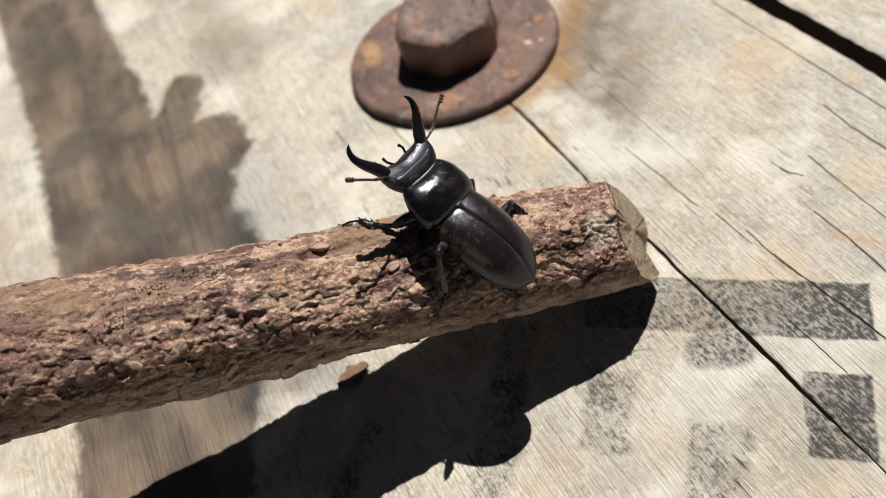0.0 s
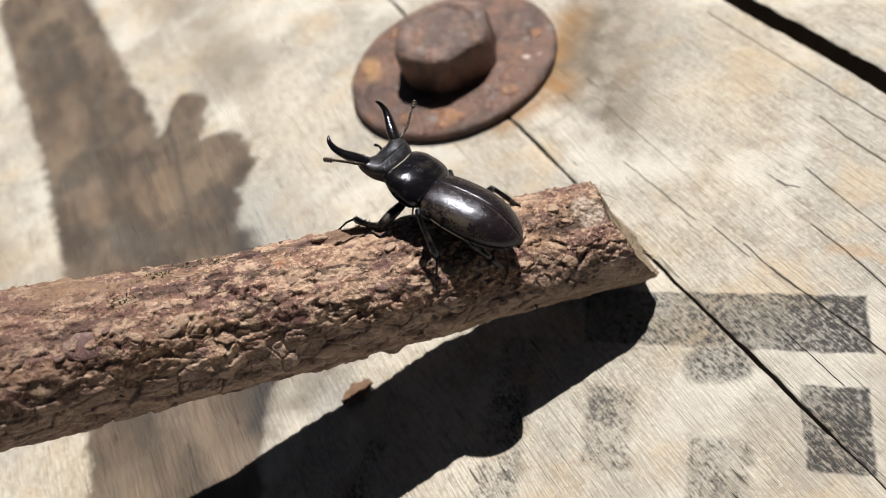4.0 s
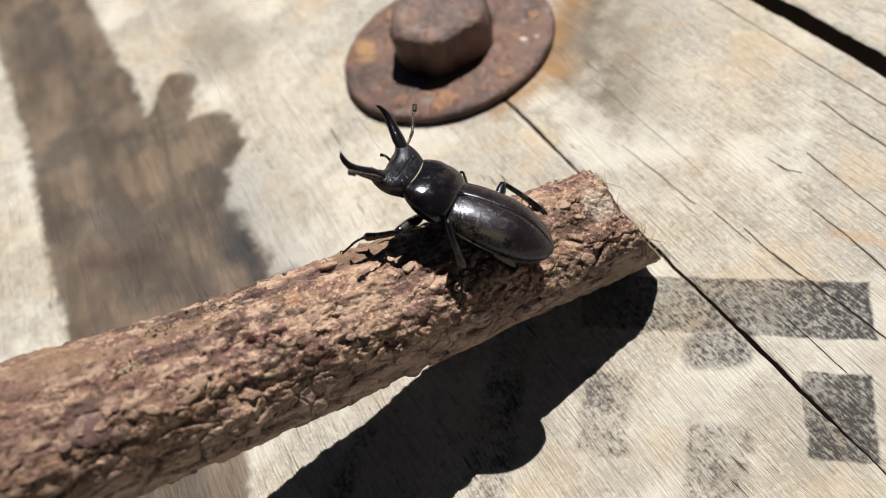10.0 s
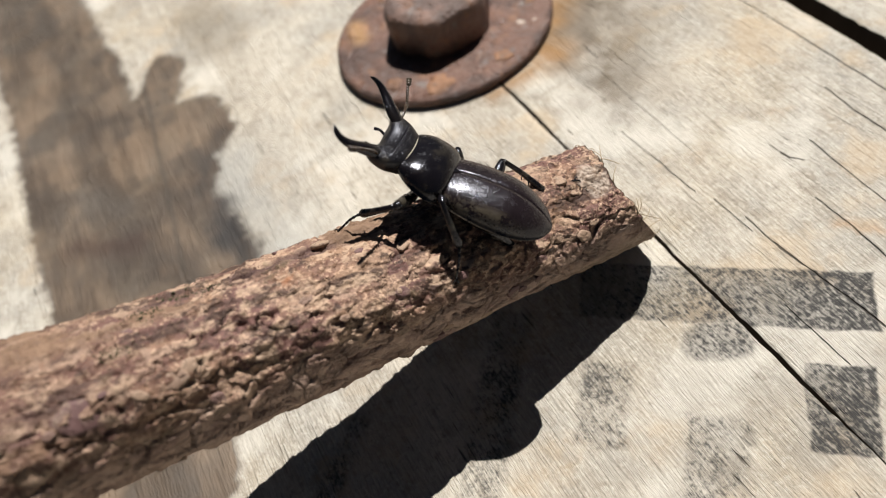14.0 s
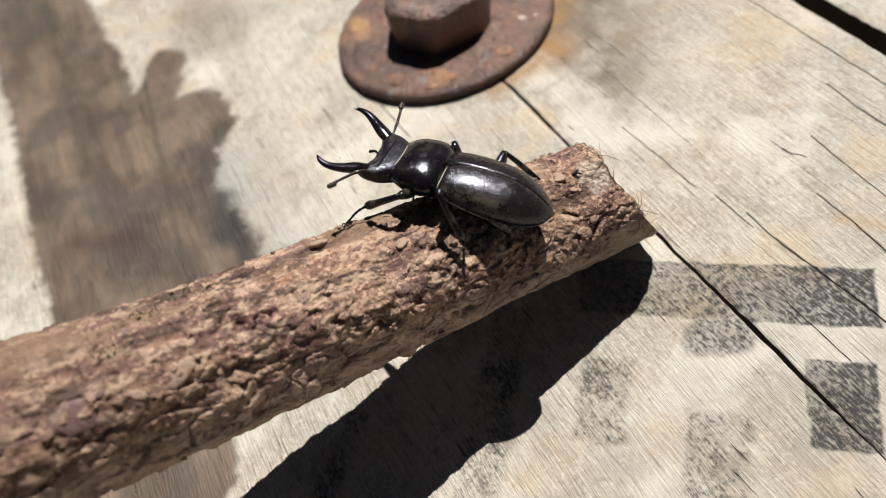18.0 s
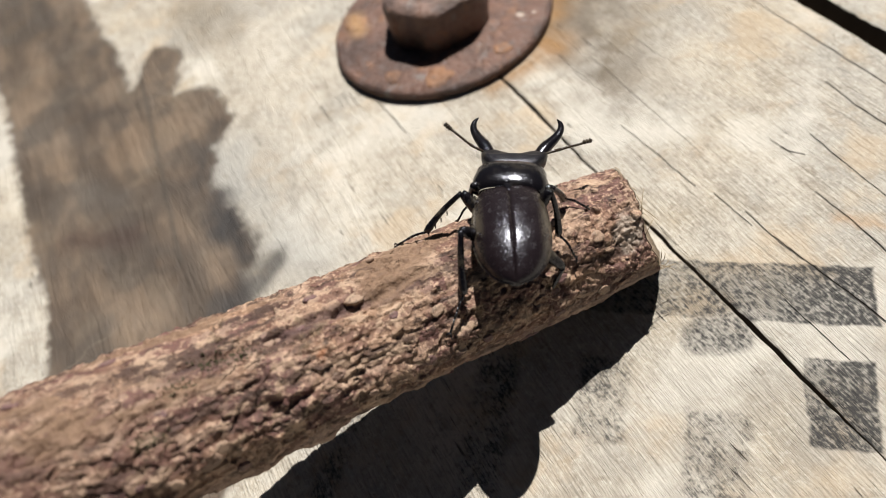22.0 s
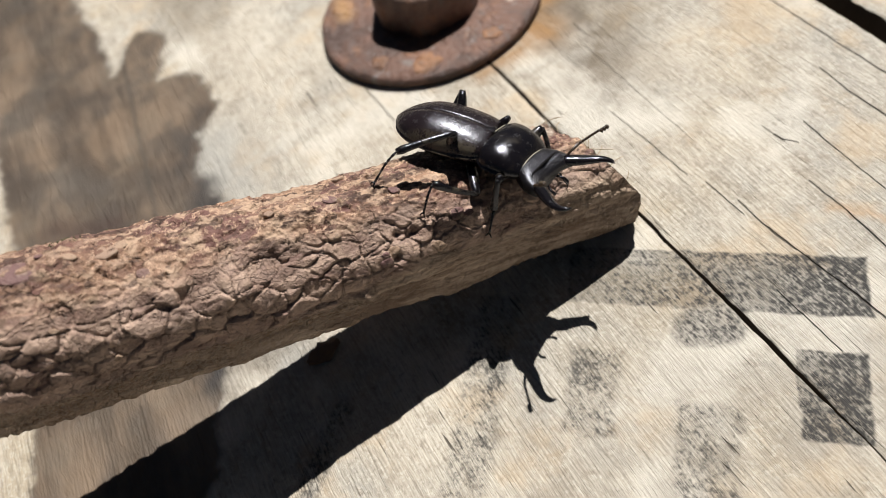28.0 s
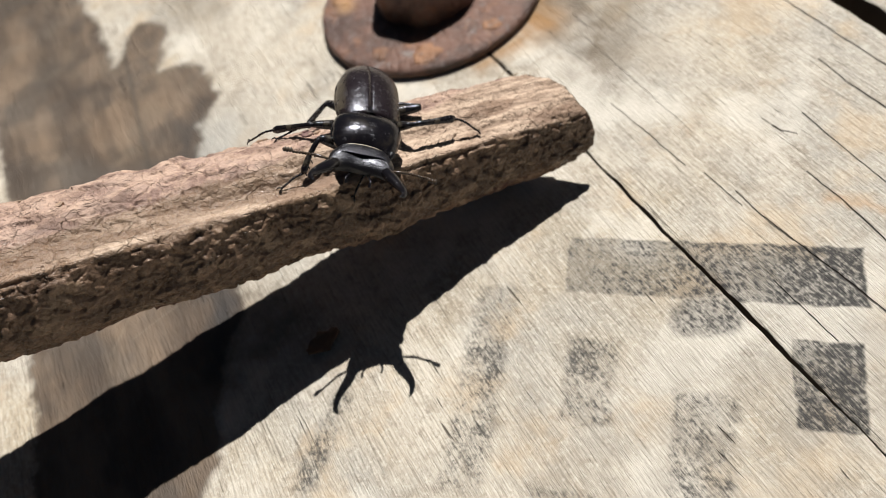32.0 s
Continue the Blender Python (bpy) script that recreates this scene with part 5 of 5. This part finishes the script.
# where each foot holds the twig: seconds, along it, round it, swing of the knee, lift of the ankle
FEET = {
    (1, 0): [(0, 0.0453, -1.03, -1.43, 0.21), (7, 0.0459, -0.67, -0.15, 0.25), (13, 0.0463, -0.46, -0.06, 0.35), (18, 0.0442, -0.62, -0.01, 0.42), (19, 0.0371, -0.62, -1.22, 0.30), (20, 0.0376, -1.58, 0.03, 0.18), (21, 0.0310, -1.56, -0.13, 0.30), (22, 0.0292, -1.34, -0.10, 0.30), (23, 0.0172, -2.02, -0.07, 0.30), (24, 0.0125, -1.81, -0.05, 0.30), (25, 0.0093, -0.76, -0.03, 0.30), (28, 0.0092, 1.62, -0.02, 0.30), (29, 0.0170, 2.98, -0.02, 0.33), (30, 0.0243, 2.91, 0.00, 0.31), (31, 0.0307, 3.34, -0.00, 0.30), (32, 0.0353, 3.28, -0.00, 0.30)],
    (1, 1): [(0, 0.0352, 1.18, -0.00, 0.83), (7, 0.0354, 1.01, 0.06, 0.65), (13, 0.0358, 1.02, 0.09, 0.61), (18, 0.0343, 1.03, 0.08, 0.63), (19, 0.0386, 0.66, 0.13, 0.63), (20, 0.0396, 0.39, 0.04, 0.83), (21, 0.0398, 0.46, -0.32, 0.70), (22, 0.0391, -1.26, 0.37, 0.22), (23, 0.0389, -1.45, 0.22, 0.09), (24, 0.0228, -2.06, 0.15, 0.30), (25, 0.0176, -1.77, -0.56, 0.31), (28, 0.0130, -0.21, 0.47, 0.31), (29, 0.0084, 1.46, -0.01, -0.03), (30, 0.0136, 2.82, 0.82, 0.17), (31, 0.0131, 2.95, 0.91, 0.46), (32, 0.0132, 2.89, 0.57, 0.46)],
    (1, 2): [(0, 0.0199, 1.94, -0.00, 0.30), (7, 0.0178, 2.13, -0.00, 0.14), (13, 0.0181, 2.13, 0.01, 0.23), (18, 0.0176, 2.21, 0.03, 0.75), (19, 0.0231, 1.45, 0.13, 0.60), (20, 0.0232, 1.53, 0.12, 0.53), (21, 0.0249, 1.30, 0.07, 0.30), (22, 0.0397, 0.62, 0.05, 0.30), (23, 0.0410, -0.66, -0.01, 0.41), (24, 0.0404, -0.75, 0.03, 0.25), (25, 0.0348, -1.79, 0.91, 0.55), (28, 0.0247, -0.53, 0.05, 0.30), (29, 0.0183, 0.92, 0.91, -0.09), (30, 0.0215, 0.31, 0.09, 0.30), (31, 0.0251, 1.22, -0.48, 0.14), (32, 0.0292, 1.30, 0.18, 0.43)],
    (-1, 0): [(0, 0.0331, -1.00, -0.00, 0.30), (7, 0.0338, -0.99, -0.00, 0.30), (13, 0.0344, -0.95, 0.02, 0.30), (18, 0.0323, -1.10, -0.00, 0.30), (19, 0.0278, -1.34, -0.00, 0.30), (20, 0.0284, -1.51, -0.00, 0.30), (21, 0.0159, -1.12, -0.00, 0.30), (22, 0.0132, -0.29, -0.19, 0.12), (23, 0.0130, 0.42, -0.16, 0.74), (24, 0.0112, 0.42, 2.65, -0.10), (25, 0.0166, 0.36, -0.06, 0.96), (28, 0.0226, 2.07, 0.37, 1.14), (29, 0.0324, 2.10, 0.29, 0.30), (30, 0.0357, 2.81, 0.20, 0.30), (31, 0.0373, 2.89, 0.08, 0.60), (32, 0.0448, 2.91, 0.07, 0.12)],
    (-1, 1): [(0, 0.0245, -1.50, 0.54, 0.28), (7, 0.0247, -1.06, 0.51, 0.27), (13, 0.0256, -1.10, 0.42, 0.29), (18, 0.0235, -1.08, 0.51, 0.31), (19, 0.0204, -1.00, 0.67, 0.30), (20, 0.0216, -1.17, 0.45, 0.29), (21, 0.0153, -0.65, 0.39, 0.13), (22, 0.0187, 0.36, -0.11, 0.41), (23, 0.0178, 0.49, -0.14, 0.31), (24, 0.0238, 0.68, -0.14, 0.27), (25, 0.0240, 0.79, 2.17, -0.19), (28, 0.0316, 1.48, 1.53, 1.77), (29, 0.0367, 2.12, 1.07, 1.61), (30, 0.0365, 1.99, 0.75, 0.46), (31, 0.0360, 1.96, 0.53, -0.01), (32, 0.0459, 1.43, 0.58, 0.30)],
    (-1, 2): [(0, 0.0114, 0.27, 1.19, -0.68), (7, 0.0120, 0.10, 0.93, -0.21), (13, 0.0116, 0.26, 0.84, -0.18), (18, 0.0108, 0.19, 0.76, -0.29), (19, 0.0102, 0.16, 0.72, -0.40), (20, 0.0138, 0.26, 0.56, -0.31), (21, 0.0110, 1.33, 0.16, -0.27), (22, 0.0230, 1.79, 0.39, 0.31), (23, 0.0290, 1.14, 0.07, -0.27), (24, 0.0303, 0.76, 0.18, -0.48), (25, 0.0343, 0.35, 0.78, 1.00), (28, 0.0366, 0.81, 0.52, 0.96), (29, 0.0363, 0.48, 0.36, 0.64), (30, 0.0382, 1.15, -1.56, 1.01), (31, 0.0393, 1.93, -1.41, 0.91), (32, 0.0428, 1.93, -1.30, 0.03)],
}
# turn of each antenna on the head: seconds, degrees about x, y, z
ANTENNA_ROWS = {
    1: [(0, 65.0, 34.2, 45.5), (7, 77.7, 42.3, 47.4), (13, 95.3, 27.0, 67.4), (18, 112.0, 40.3, 93.8), (19, 127.1, 60.8, 89.0), (20, 68.9, 31.3, 29.9), (21, 60.1, 19.3, 42.7), (22, 42.3, 14.0, 32.7), (23, 70.1, 51.7, 56.7), (24, 54.0, 20.9, 47.9), (25, 62.2, 22.1, 49.5), (28, 49.8, 0.8, 11.5), (31, 24.9, 14.1, 21.1), (32, 24.9, 14.1, 21.1)],
    -1: [(0, -34.7, 21.6, -19.3), (7, -37.2, 27.0, -31.1), (13, -75.8, 45.5, -62.9), (18, -104.3, 51.3, -96.0), (19, -93.8, 51.1, -87.8), (20, -59.5, 21.2, -61.3), (21, -74.2, 38.0, -71.7), (22, -67.2, 51.6, -53.0), (23, -53.9, 64.6, -3.5), (24, -63.4, 32.7, -70.1), (25, -105.1, 45.2, -97.5), (28, -49.8, 0.8, -11.5), (31, -24.9, 14.1, -21.1), (32, -24.9, 14.1, -21.1)],
}
HIPS = {0: (0.0032, 0.0021, -0.0044), 1: (-0.0022, 0.0024, -0.0047), 2: (-0.0055, 0.0022, -0.0047)}


def aim(at, way, up):
    """A pose at a point with x along way and z leaning to up."""
    x = way.normalized()
    y = up.cross(x)
    y = y.normalized() if y.length > 1e-6 else x.orthogonal().normalized()
    z = x.cross(y)
    return Matrix.Translation(at) @ Matrix((x, y, z)).transposed().to_4x4()


def leg_poses(side, n, foot, swing, lift):
    """Poses of thigh, shin and foot in the beetle's space, for a foot at that place."""
    hip = Vector(HIPS[n])
    hip.y *= side
    a, b, c = FEMUR[n], TIBIA[n], TARSUS[n]
    up = Vector((0, 0, 1))
    ankle = foot + ((hip - foot).normalized() * 0.85 + up * lift).normalized() * c * 0.95
    line = ankle - hip
    d = min(max(line.length, 0.0022), (a + b) * 0.997)
    line.normalize()
    ankle = hip + line * d
    ahead = Vector((-0.35, side * 0.6, -0.25)) if n == 0 else Vector((0.15, side, 0)) if n == 1 else Vector((-0.55, side * 0.8, 0))
    rest = up * 0.8 + ahead * 0.85
    rest = (rest - line * rest.dot(line)).normalized()
    bend = rest * math.cos(swing) + line.cross(rest) * (math.sin(swing) * side)
    q = (a * a - b * b + d * d) / (2 * d)
    knee = hip + line * q + bend * math.sqrt(max(a * a - q * q, 0))
    return aim(hip, knee - hip, bend), aim(knee, ankle - knee, bend), aim(ankle, foot - ankle, up)


def motions():
    walk(TWIG, TWIG_ROWS)
    walk(BEETLE, BEETLE_ROWS)
    pivot = Matrix.Translation((0, 0, -0.003))
    walk(BEETLE_PARTS["shield"], [(t, pivot @ pose(0, 0, 0, 0, nod, sway) @ pivot.inverted()) for t, nod, sway in NOD_ROWS])
    for side, rows in ANTENNA_ROWS.items():
        walk(BEETLE_PARTS["antenna", side], [(t, pose(*antenna_base(side), *turn)) for t, *turn in rows])
    for (side, n), rows in FEET.items():
        ts, *held = (np.array([r[k] for r in rows]) for k in range(5))
        keys = {"femur": [], "tibia": [], "tarsus": []}
        for (t, tw), (_, be) in zip(TWIG_ROWS, BEETLE_ROWS):
            s, a, swing, lift = (float(np.interp(t, ts, h)) for h in held)
            r = twig_radius(s, a) + 0.0002
            foot = be.inverted() @ (tw @ Vector((s, r * math.sin(a), r * math.cos(a))))
            for key, m in zip(keys, leg_poses(side, n, foot, swing, lift)):
                keys[key].append((t, m))
        for key, rows in keys.items():
            walk(BEETLE_PARTS[key, side, n], rows)


motions()
